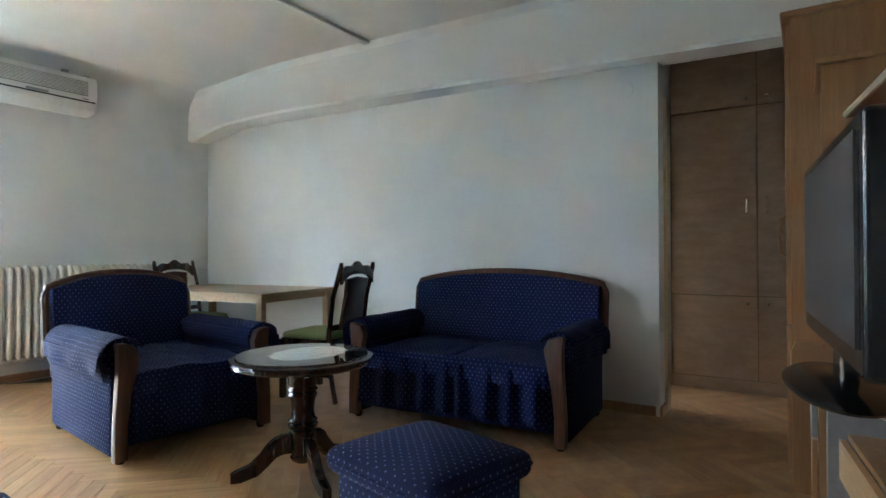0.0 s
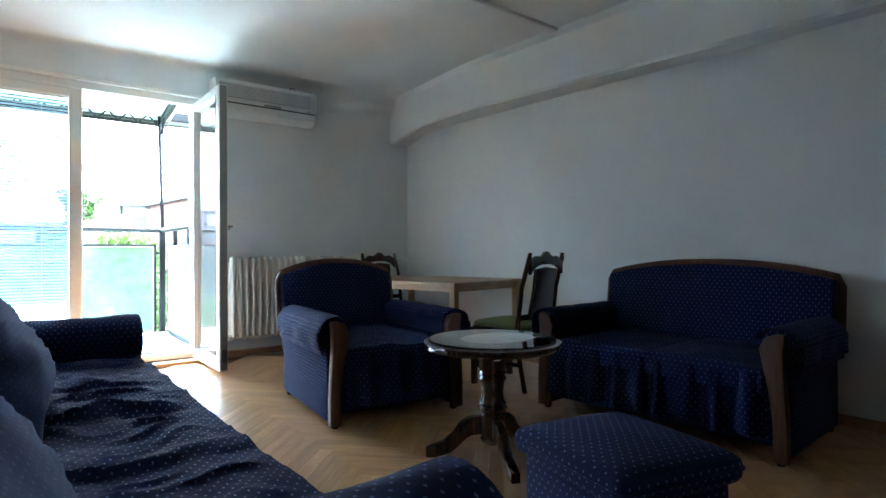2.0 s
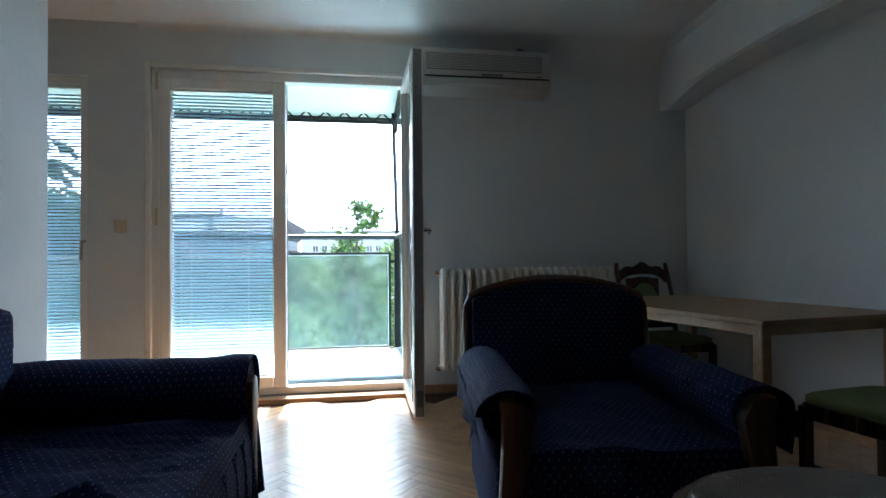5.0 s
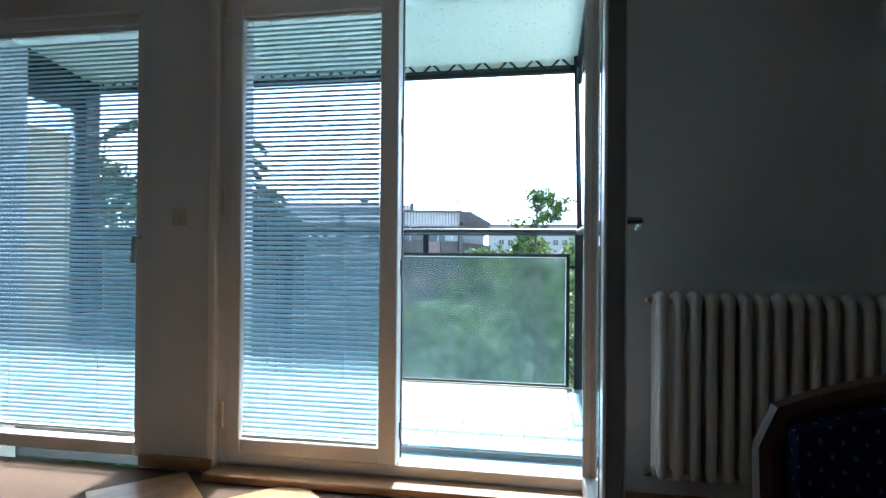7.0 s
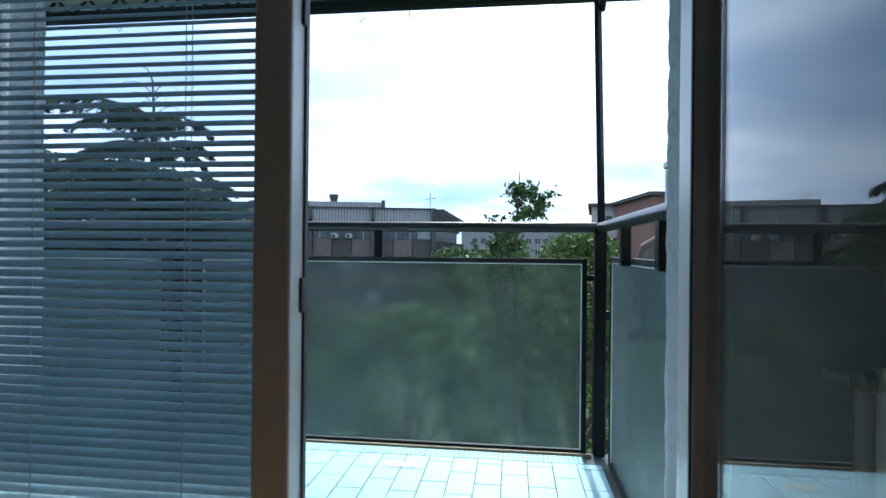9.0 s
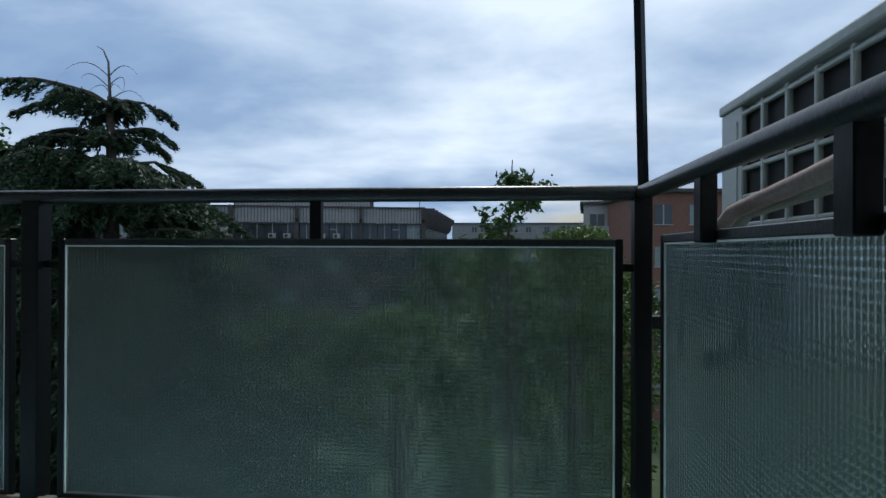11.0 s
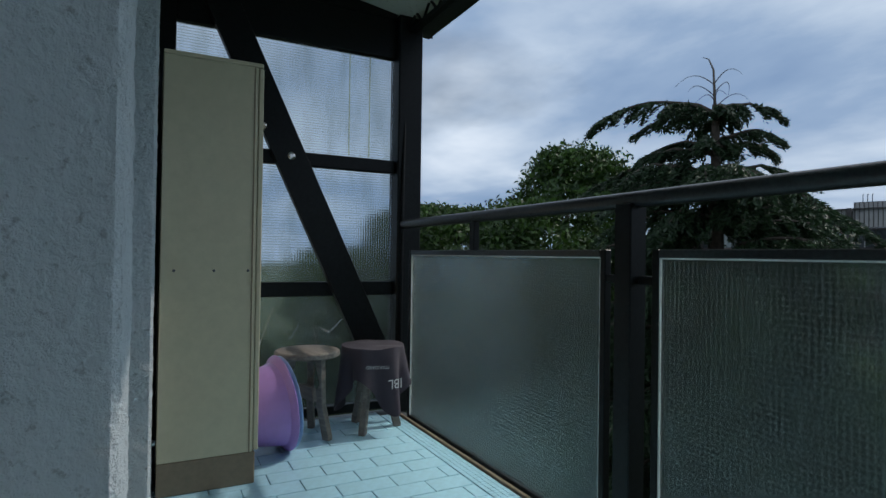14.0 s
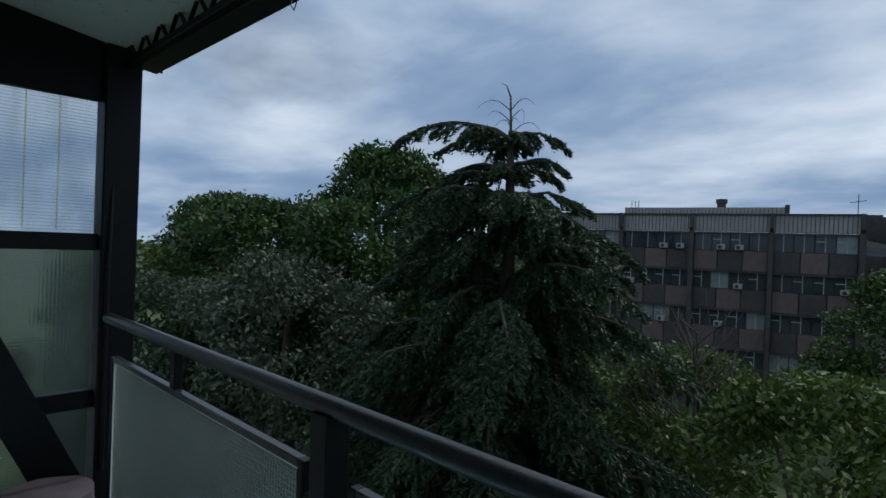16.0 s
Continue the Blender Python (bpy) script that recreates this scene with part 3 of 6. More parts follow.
# outer face, coarse render thrown on by hand
def rough_skin(name, lo, hi, axis, thick=0.012, cell=0.009):
    """A plastered skin over a rectangle; axis is the way that it faces (+x, -x or +y)."""
    (a0, z0), (a1, z1) = lo, hi[:2]
    at = hi[2]
    nu, nv = max(2, int(abs(a1 - a0) / cell)), max(2, int((z1 - z0) / cell))
    sign = -1.0 if axis == "-x" else 1.0
    def fn(u, v):
        a, z = a0 + u * (a1 - a0), z0 + v * (z1 - z0)
        h = 0.0045 * noise.fractal(Vector((a * 30, at * 9, z * 30)), 0.9, 2.0, 4) + 0.003 * wob(a, z, at, 7)
        if min(u, v, 1 - u, 1 - v) < 1e-6:
            h = -thick
        d = at + sign * h
        return (a, d, z) if axis == "+y" else (d, a, z)
    return setting(name, sheet(fn, nu, nv), M_FACADE, "pale blue-grey coarse rendered outer wall", True)


rough_skin("facade_right", (D1, -0.15), (2.6, 3.0, WO), "+y", cell=0.02)
rough_skin("facade_pier", (V1, BZ - 0.02), (D0, 3.0, WO), "+y")
rough_skin("facade_over_door", (D0, DT), (D1, 3.0, WO), "+y", cell=0.02)
rough_skin("facade_over_window", (V0, VT), (V1, 3.0, WO), "+y", cell=0.02)
rough_skin("facade_left", (-2.62, BZ - 0.02), (V0, 3.0, WO + 0.045), "+y", cell=0.015)
rough_skin("facade_return", (FY1, BZ - 0.02), (WO + 0.045, 3.0, V0 + 0.012), "+x")
rough_skin("reveal_left", (FY1, BZ - 0.02), (WO, DT, D0 + 0.012), "+x")
rough_skin("reveal_right", (FY1, BZ - 0.02), (WO, DT, D1 - 0.012), "-x", cell=0.02)
slab("tile_skirting", (V1 + 0.01, WO, BZ), (D0 - 0.01, WO + 0.012, BZ + 0.09), M_TILE, "pale blue tile skirting")

RY, RZ, PT = 7.20, 1.263, 1.079
railing = thing("railing", "dark painted steel balcony railing on square posts", "railing")
part("handrail", tube([(-2.53, RY, RZ - 0.022), (-0.67, RY, RZ - 0.022), (1.64, RY, RZ - 0.022)], 0.027, 14), M_RAILWORN, railing, "worn dark steel tube", True)
part("handrail", tube([(1.64, RY + 0.01, RZ - 0.022), (1.64, 6.4, RZ - 0.024), (1.64, 5.80, RZ - 0.026)], 0.026, 14), M_RAILWORN, railing, "worn dark steel tube", True)
for x, y, w in ((-0.655, RY, 0.036), (1.64, RY, 0.030), (1.64, 5.815, 0.028)):
    part("post", box((x - w, y - w, BZ), (x + w, y + w, RZ - 0.035), 0.004), M_RAIL, railing)
for x in (0.474, -1.66):
    part("baluster", box((x - 0.022, RY - 0.016, PT - 0.002), (x + 0.022, RY + 0.016, RZ - 0.03), 0.003), M_RAIL, railing)
for y in (6.02, 6.61):
    part("baluster", box((1.63, y - 0.025, PT - 0.02), (1.67, y + 0.025, RZ - 0.02), 0.003), M_RAIL, railing)
for x in (-0.74, -0.585, 1.60):
    for z in (0.98,):
        part("clip", box((x - 0.03, RY - 0.01, z - 0.014), (x + 0.03, RY + 0.01, z + 0.014), 0.003), M_RAIL, railing)
part("corner_bar", tube([(1.645, 7.195, RZ - 0.03), (1.612, 7.195, 2.56)], 0.019, 4), M_RAIL, railing, "thin upright bar to the roof")


def glass_panel(lo, hi, axis, label):
    """A steel angle frame with patterned glass; axis: the way that it runs."""
    ob = thing("glass_panel", label, "balustrade panel", pose(*lo))
    L, h, f, d = hi[0] - lo[0] if axis == "x" else hi[1] - lo[1], hi[2] - lo[2], 0.026, 0.03
    def bx(a0, a1, z0, z1, name, mat_, y0=0.0, y1=d, bev=0.003):
        a, b = ((a0, y0, z0), (a1, y1, z1)) if axis == "x" else ((y0, a0, z0), (y1, a1, z1))
        return part(name, box(a, b, bev), mat_, ob)
    bx(0, f, 0, h, "frame_bar", M_RAIL)
    bx(L - f, L, 0, h, "frame_bar", M_RAIL)
    bx(f, L - f, h - f, h, "frame_bar", M_RAILWORN)
    bx(f, L - f, 0, f, "frame_bar", M_RAIL)
    g = bx(f * 0.6, L - f * 0.6, f * 0.6, h - f * 0.6, "pane", M_REEDED, 0.011, 0.017, 0.0)
    g.visible_shadow = False
    for a0, a1, z0, z1 in ((f, f + 0.005, f, h - f), (L - f - 0.005, L - f, f, h - f), (f + 0.005, L - f - 0.005, h - f - 0.005, h - f)):
        bx(a0, a1, z0, z1, "putty_line", M_LACE, 0.005, 0.0112, 0.0)
    return ob


glass_panel((-0.552, 7.185, BZ), (1.575, 7.215, PT), "x", "dark steel frame with wired patterned glass below the handrail")
glass_panel((-2.41, 7.185, BZ), (-0.753, 7.215, PT), "x", "dark steel frame with wired patterned glass below the handrail")
glass_panel((1.665, 5.95, BZ), (1.695, 7.06, PT + 0.012), "y", "dark steel side frame with wired patterned glass")

# end screen with three rows of panes, a sloping brace, and the corner column
screen = thing("end_screen", "black steel end screen glazed with patterned panes", "screen")
part("column", box((-2.68, 7.16, BZ), (-2.54, 7.32, 2.56), 0.006), M_RAIL, screen)
part("column", box((-2.66, 5.80, BZ), (-2.58, 5.90, 2.78), 0.006), M_RAIL, screen)
for z0, z1 in ((2.29, 2.56), (1.565, 1.645), (0.80, 0.885), (BZ + 0.02, BZ + 0.07)):
    part("crossbar", box((-2.65, 5.90, z0), (-2.59, 7.16, z1), 0.005), M_RAIL, screen)
for z0, z1 in ((1.645, 2.29), (0.885, 1.565), (BZ + 0.07, 0.80)):
    g = part("pane", box((-2.624, 5.90, z0), (-2.618, 7.16, z1)), M_REEDED2, screen)
    g.visible_shadow = False
br = prism([(5.98, 2.52), (6.17, 2.52), (7.158, 0.39), (7.158, 0.09), (7.10, 0.09)], -2.588, -2.535, "x", bev=0.004)
part("brace", br, M_RAIL, screen, "broad sloping steel brace")
part("bolt", lathe([(0.0, 0), (0.022, 0), (0.022, 0.006), (0.012, 0.012), (0.0, 0.012)], 14), M_CHROME, screen).matrix_basis = pose(-2.535, 6.50, 1.606, 0, 90, 0)
for y in (6.86, 6.99):
    part("rust_streak", box((-2.6175, y, 1.66), (-2.6165, y + 0.007, 2.28)), M_STREAK, screen)
part("conduit", tube([(-2.56, 7.21, 2.05), (-2.53, 7.19, 1.5), (-2.535, 7.19, 0.5)], 0.012, 8), M_RAIL, screen)

# roof over the balcony, lattice girder and gutter
roof = thing("balcony_roof", "flaking pale soffit on a dark lattice girder with gutter", "roof")
part("soffit", prism([(5.75, 2.785), (7.40, 2.535), (7.40, 2.60), (5.70, 2.86)], -2.95, 1.75, "x"), M_SOFFIT, roof)
part("fascia", box((-2.95, 7.30, 2.56), (2.6, 7.333, 2.66), 0.004), M_RAIL, roof)
g0, g1, gy = 2.475, 2.575, 7.25
part("chord", box((-2.66, gy - 0.02, g0 - 0.02), (1.70, gy + 0.02, g0 + 0.012), 0.003), M_RAIL, roof)
part("chord", box((-2.66, gy - 0.02, g1 - 0.01), (1.70, gy + 0.02, g1 + 0.02), 0.003), M_RAIL, roof)
x, up = -2.60, True
while x < 1.60:
    a, b = (g0, g1) if up else (g1, g0)
    part("lattice_bar", tube([(x, gy, a), (x + 0.10, gy, b)], 0.009, 6), M_RAIL, roof)
    x, up = x + 0.10, not up
part("gutter", prism([(7.335, 2.625), (7.335, 2.515), (7.435, 2.505), (7.47, 2.55), (7.47, 2.625), (7.463, 2.625), (7.463, 2.555), (7.43, 2.513), (7.342, 2.523), (7.342, 2.625)], -2.70, 2.6, "x"), M_RAILWORN, roof)
part("gutter_end", box((-2.704, 7.335, 2.515), (-2.696, 7.465, 2.625), 0.002), M_RAIL, roof)
for x in (-1.2, 0.30, 0.60, 1.42):
    part("hook", tube([(x, 7.36, 2.52), (x, 7.36, 2.44), (x + 0.02, 7.36, 2.42), (x + 0.035, 7.36, 2.445)], 0.0025, 6), M_CHROME, roof)
part("end_rafter", prism([(5.72, 2.70), (7.33, 2.46), (7.33, 2.53), (5.72, 2.80)], 1.62, 1.67, "x"), M_RAIL, roof)
part("end_rafter", prism([(5.72, 2.54), (7.16, 2.545), (7.16, 2.57), (5.72, 2.79)], -2.66, -2.58, "x"), M_RAIL, roof)
part("knee_brace", tube([(1.64, 7.20, 2.36), (1.64, 6.95, 2.58)], 0.016, 6), M_RAIL, roof)

# edge of the balcony floor: a strip of small mosaic and a beige bead
slab("floor_bead", (-2.52, 7.165, BZ - 0.01), (1.60, 7.183, BZ + 0.012), M_PLINTH, "dull beige bead at the edge of the tiles", 0.003)
vs, fs = [], []
for i in range(int(4.1 / 0.025)):
    for j in range(4):
        x0, y0 = -2.52 + i * 0.025, 7.062 + j * 0.025
        k = len(vs)
        vs += [(x0 + a, y0 + b, z) for z in (BZ - 0.012, BZ) for a, b in ((0.0015, 0.0015), (0.0235, 0.0015), (0.0235, 0.0235), (0.0015, 0.0235))]
        fs += [(k + 4, k + 5, k + 6, k + 7)] + [(k + q, k + (q + 1) % 4, k + 4 + (q + 1) % 4, k + 4 + q) for q in range(4)]
mosaic = bpy.data.meshes.new("mosaic")
mosaic.from_pydata(vs, [], fs)
mosaic.materials.append(M_TILE)
mo = new("mosaic", mosaic)
mo.parent = bpy.data.objects["balcony_slab"]
tagged(mo, "small pale blue mosaic strip", kind="stuff")

# ---- upholstered seats ----
def upholstered(name, wide, deep, label, category, m, back_h=0.84, crown=0.10, arms=True, cushions=1, seed=0.0, back_off=0.06):
    """Low chair with rolled cloth arms, wooden arm fronts and an arched back; it faces -y, its base is centred."""
    ob = thing(name, label, category, m)
    hw, f, b = wide / 2, -deep / 2, deep / 2
    # body with the outer sides
    part("body", box((-hw + 0.05, f + 0.05, 0.06), (hw - 0.05, b - 0.02, 0.36), 0.03, 3), M_NAVY, ob, smooth=True)
    # seat cover with folds
    ax = 0.155
    def seat(u, v):
        x = -hw + ax - 0.02 + u * (2 * hw - 2 * ax + 0.04)
        s = v * (deep - 0.02 + 0.07)
        y = b - 0.06 - s
        z = 0.43 + 0.012 * math.sin(u * math.pi) * math.sin(v * math.pi)
        front = f + 0.015
        if y < front:
            z -= (front - y) * 0.9
            y = front - 0.018 * smoothstep(0, 0.05, front - y)
        z += 0.016 * wob(x, y + seed, seed, 6.0) + 0.008 * wob(x, y, seed + 4, 16.0)
        if cushions == 2:
            z -= 0.03 * math.exp(-(x / 0.02) ** 2) * smoothstep(0.0, 0.3, 1 - v)
        return (x, y, z)
    part("seat", sheet(seat, 40, 34), M_NAVY, ob, smooth=True)
    # gathered skirt
    def skirt(u, v):
        x = -hw + 0.11 + u * (2 * hw - 0.22)
        ph = x * 46 + 2.5 * wob(x, seed, 0, 5)
        r = (0.012 + 0.016 * v) * math.sin(ph) + 0.016 * v * wob(x, v, seed, 9)
        return (x, f + 0.0 - 0.01 * v + r, 0.40 - 0.29 * v - 0.008 * math.sin(ph * 0.5))
    part("skirt", sheet(skirt, 150, 8), M_NAVY, ob, "gathered navy valance", True)
    # back
    n = 22
    def crown_z(x, k=0.0):
        t = abs(x) / (hw - 0.02)
        return back_h + crown * (1 - t ** 2.2) - k
    def outline(inset, low):
        xs = [-hw + 0.02 + inset + (2 * hw - 0.04 - 2 * inset) * i / n for i in range(n + 1)]
        return [(-hw + 0.02 + inset, low)] + [(x, crown_z(x, inset)) for x in xs] + [(hw - 0.02 - inset, low)]
    bb = prism(outline(0.022, 0.30), -0.05, 0.06, "y", bev=0.018)
    part("backrest", bb, M_NAVY, ob, smooth=True).matrix_basis = pose(0, b - back_off, 0, -7, 0, 0)
    pts = [(-hw + 0.02, 0.02, 0.42), (-hw + 0.02, 0.02, crown_z(-hw + 0.02) - 0.05)] + [(x, 0.02, crown_z(x) - 0.006) for x in [-hw + 0.045 + (2 * hw - 0.09) * i / n for i in range(n + 1)]] + [(hw - 0.02, 0.02, crown_z(hw - 0.02) - 0.05), (hw - 0.02, 0.02, 0.42)]
    part("back_frame", tube(pts, 0.024, 8), M_ARMWOOD, ob, "brown polished wood trim", True).matrix_basis = pose(0, b - back_off, 0, -7, 0, 0)
    for s in (-1, 1):
        cx = s * (hw - 0.085)
        # outer side panel
        part("side_panel", box((cx + s * 0.025 - 0.035, f + 0.045, 0.03), (cx + s * 0.025 + 0.035, b - 0.06, 0.50), 0.02, 2), M_NAVY, ob, smooth=True)
        # rolled arm with a cloth thrown over it
        def arm(u, v, s=s, cx=cx):
            a = math.pi * (1.18 - 1.36 * v)
            y = f + 0.005 + u * (deep - 0.17)
            droop = 0.012 * wob(u * 3, v * 4, seed + s, 2.0) + 0.006 * wob(u * 9, v * 9, seed, 1.6)
            r = 0.105 + droop
            x = cx + s * (0.018 + r * 0.98 * -math.cos(a))
            z = 0.535 + 0.085 * math.sin(a) * (1 + droop * 3)
            if v > 0.82:
                k = (v - 0.82) / 0.18
                z = 0.535 + 0.085 * math.sin(math.pi * (1.18 - 1.36 * 0.82)) - 0.10 * k
                x = cx + s * (0.018 + 0.112 + 0.012 * math.sin(u * 17 + seed) * k)
            if v < 0.1:
                z -= 0.08 * (0.1 - v) / 0.1
            return (x, y, z)
        part("arm_cover", sheet(arm, 26, 26), M_NAVY, ob, "navy cloth thrown over the arm", True)
        part("arm", tube([(cx + s * 0.018, f + 0.03, 0.53), (cx + s * 0.018, b - 0.15, 0.53)], 0.083, 18), M_NAVY, ob, smooth=True)
        # curved wooden arm front
        path = [(cx + s * 0.03, 0.02), (cx + s * 0.03, 0.18), (cx + s * 0.018, 0.33), (cx + s * 0.004, 0.44), (cx - s * 0.004, 0.52), (cx + s * 0.012, 0.575), (cx + s * 0.03, 0.59)]
        wd = [0.03, 0.03, 0.034, 0.042, 0.05, 0.04, 0.02]
        left = [(x - w, z) for (x, z), w in zip(path, wd)]
        right = [(x + w, z) for (x, z), w in zip(path, wd)][::-1]
        part("arm_front", prism(left + right, f - 0.02, f + 0.035, "y", bev=0.008), M_ARMWOOD, ob, "curved brown wood arm front", True)
        for y in (f + 0.03, b - 0.09):
            part("foot", lathe([(0.0, 0), (0.018, 0), (0.024, 0.012), (0.024, 0.03), (0.016, 0.06), (0.0, 0.06)], 12, (cx + s * 0.02, y, 0)), M_DARKWOOD, ob, smooth=True)
    return ob


upholstered("armchair", 0.90, 1.00, "navy dotted armchair with brown wood trim and skirted cover", "armchair", pose(2.085, 3.29, 0, 0, 0, -7.0), 0.83, 0.09, seed=1.3)
upholstered("loveseat", 1.44, 0.84, "navy dotted two-seat sofa with gathered skirt and wood arms", "sofa", pose(3.32, 1.80, 0, 0, 0, -86.5), 0.83, 0.08, cushions=2, seed=5.1, back_off=0.12)

# ---- long sofa along the partition; it faces +x ----
sofa = thing("sofa", "long navy dotted sofa with creased loose cover", "sofa", pose(0, 0, 0))
SX0, SX1, SY0, SY1 = XL + 0.03, 0.80, 0.60, 3.68
part("body", box((SX0 + 0.04, SY0 + 0.05, 0.05), (SX1 - 0.06, SY1 - 0.05, 0.34), 0.03, 2), M_NAVY, sofa, smooth=True)
def sofa_seat(u, v):
    y = SY0 + 0.16 + u * (SY1 - SY0 - 0.32)
    s = v * 1.02
    x = SX0 + 0.12 + s
    z = 0.425
    edge = SX1 - 0.02
    if x > edge:
        z -= (x - edge) * 1.6
        x = edge + 0.02 * smoothstep(0, 0.1, x - edge)
    drift = 3.4 * wob(x * 0.8, y * 0.8, 0, 2.6) + 1.4 * wob(x, y, 4, 7)
    ridge = (1 - abs(math.sin(11.5 * (y + 0.38 * x) + drift))) ** 2.2
    fine = (1 - abs(math.sin(25 * (y + 0.15 * x) + 1.7 * drift))) ** 2
    near = (1 - 0.6 * smoothstep(2.3, 3.3, y)) * (1 - 0.8 * smoothstep(edge - 0.16, edge, x))
    z += 0.020 * wob(x * 0.4, y, 2, 8.0) + near * (0.042 * ridge * (0.45 + wob(x, y, 7, 2.5)) + 0.018 * fine * (0.4 + wob(x, y, 3, 4))) + 0.004 * wob(x, y, 5, 24)
    return (x, y, z)
part("seat", sheet(sofa_seat, 300, 76), M_NAVY, sofa, "creased navy seat cover", True)
def sofa_skirt(u, v):
    y = SY0 + 0.10 + u * (SY1 - SY0 - 0.16)
    ph = y * 42 + 3 * wob(y, 1, 0, 4)
    return (SX1 - 0.015 + 0.012 * v + (0.010 + 0.014 * v) * math.sin(ph), y, 0.36 - 0.29 * v)
part("skirt", sheet(sofa_skirt, 330, 6), M_NAVY, sofa, "gathered navy valance", True)
part("back", box((SX0, SY0 + 0.04, 0.06), (SX0 + 0.13, SY1 - 0.20, 0.80), 0.04, 3), M_NAVY, sofa, smooth=True)
bt = [(SX0 + 0.065, SY0 + 0.06, 0.70)] + [(SX0 + 0.065, SY0 + 0.06 + (SY1 - SY0 - 0.28) * i / 20, 0.80 + 0.10 * math.sin(math.pi * i / 20) ** 0.6) for i in range(21)] + [(SX0 + 0.065, SY1 - 0.22, 0.70)]
part("back_top", tube(bt, 0.055, 10), M_NAVY, sofa, smooth=True)
part("back_frame", tube([(p[0] - 0.0, p[1], p[2] + 0.052) for p in bt], 0.014, 8), M_CREAM, sofa, "pale wood top trim", True)
for k, y in enumerate((SY0 + 0.14, SY1 - 0.14)):
    def arm(u, v, y=y):
        a = math.pi * (1.25 - 1.5 * v)
        x = SX0 + 0.02 + u * (SX1 - SX0 - 0.03)
        dr = 0.010 * wob(u * 3, v * 3, y, 2.0)
        return (x, y - (0.155 + dr) * math.cos(a), 0.515 + (0.120 + dr) * math.sin(a))
    bm = sheet(arm, 22, 20)
    part("arm_cover", bm, M_NAVY, sofa, "navy arm cover", True)
    part("arm", box((SX0 + 0.03, y - 0.13, 0.06), (SX1 - 0.03, y + 0.13, 0.50), 0.05, 3), M_NAVY, sofa, smooth=True)
    part("arm_front", prism([(y - 0.05, 0.03), (y + 0.05, 0.03), (y + 0.045, 0.30), (y + 0.075, 0.46), (y + 0.05, 0.54), (y, 0.56), (y - 0.05, 0.54), (y - 0.075, 0.46), (y - 0.045, 0.30)], SX1 - 0.03, SX1 - 0.002, "x", bev=0.005), M_ARMWOOD, sofa, "brown wood arm front", True)
    part("arm_roll", tube([(SX0 + 0.04, y, 0.515), (SX1 - 0.025, y, 0.515)], 0.115, 18), M_NAVY, sofa, smooth=True)
for x in (SX0 + 0.1, SX1 - 0.08):
    for y in (SY0 + 0.1, SY1 - 0.1):
        part("foot", lathe([(0, 0), (0.02, 0), (0.024, 0.05), (0, 0.05)], 10, (x, y, 0)), M_DARKWOOD, sofa)


def cushion(label, m, w, h, d, seed):
    ob = thing("cushion", label, "cushion", m, group="cushions on the sofa")
    def shape(u, v):
        front = u < 0.5
        a = 4 * u - 1 if front else 3 - 4 * u
        b = 2 * v - 1
        a, b = math.sin(a * math.pi / 2), math.sin(b * math.pi / 2)
        x = w / 2 * a * (1 - 0.13 * (1 - b * b))
        z = h / 2 * b * (1 - 0.13 * (1 - a * a))
        full = (max(0.0, 1 - a * a) * max(0.0, 1 - b * b)) ** 0.42
        # creases run in from the pinched corners
        ang = math.atan2(abs(b), abs(a) + 1e-6)
        crease = math.sin(16 * ang + 3 * wob(a + seed, b, 1, 1.6)) * (abs(a * b)) ** 0.6 * (1 - full)
        y = d / 2 * full * (1 + 0.10 * wob(x + seed, z, 0, 4)) + 0.020 * crease + 0.007 * full * wob(x, z + seed, 2, 13) + 0.016 * full * (1 - abs(math.sin(9 * (z + 0.6 * x) / h + seed + 2.5 * wob(x + seed, z, 3, 4)))) ** 3
        y = max(0.004, y)
        return (x, -y if front else y, z - 0.05 * h * full * b * b)
    part("cover", sheet(shape, 72, 36, wrap=True), M_NAVYCUSH, ob, smooth=True)
    return ob


for i, (y, x, w, h, d, tilt, turn) in enumerate(((1.10, 0.10, 0.94, 0.56, 0.27, -43, 87), (2.24, 0.13, 1.02, 0.545, 0.31, -38, 85))):
    cushion("plump dotted navy back cushion leaning on the sofa", pose(x, y, 0.455 + h * 0.46 * math.cos(math.radians(tilt)), tilt, 4 - 5 * i, turn), w, h, d, 3.1 * i)

# ---- ottoman ----
ott = thing("ottoman", "navy dotted square ottoman with overhanging padded lid", "ottoman", pose(1.655, 1.05, 0, 0, 0, -13))
part("body", box((-0.195, -0.22, 0.03), (0.195, 0.22, 0.34), 0.02, 2), M_NAVY, ott, smooth=True)
def lid(u, v):
    a, e = 2 * math.pi * u, math.pi * (v - 0.5)
    def se(c, k):
        return math.copysign(abs(c) ** k, c)
    x, y = 0.222 * se(math.cos(e), 0.2) * se(math.cos(a), 0.10), 0.248 * se(math.cos(e), 0.2) * se(math.sin(a), 0.10)
    z = 0.37 + 0.045 * se(math.sin(e), 0.6) + (0.02 * (1 - (x / 0.25) ** 2) * (1 - (y / 0.29) ** 2) if e > 0 else 0)
    return (x, y, z + 0.004 * wob(x, y, 0, 14))
part("lid", sheet(lid, 160, 22, wrap=True), M_NAVY, ott, smooth=True)
part("piping", tube([(0.224 * math.copysign(abs(math.cos(a)) ** 0.10, math.cos(a)), 0.250 * math.copysign(abs(math.sin(a)) ** 0.10, math.sin(a)), 0.374) for a in [2 * math.pi * k / 64 for k in range(65)]], 0.004, 6), M_NAVY, ott)
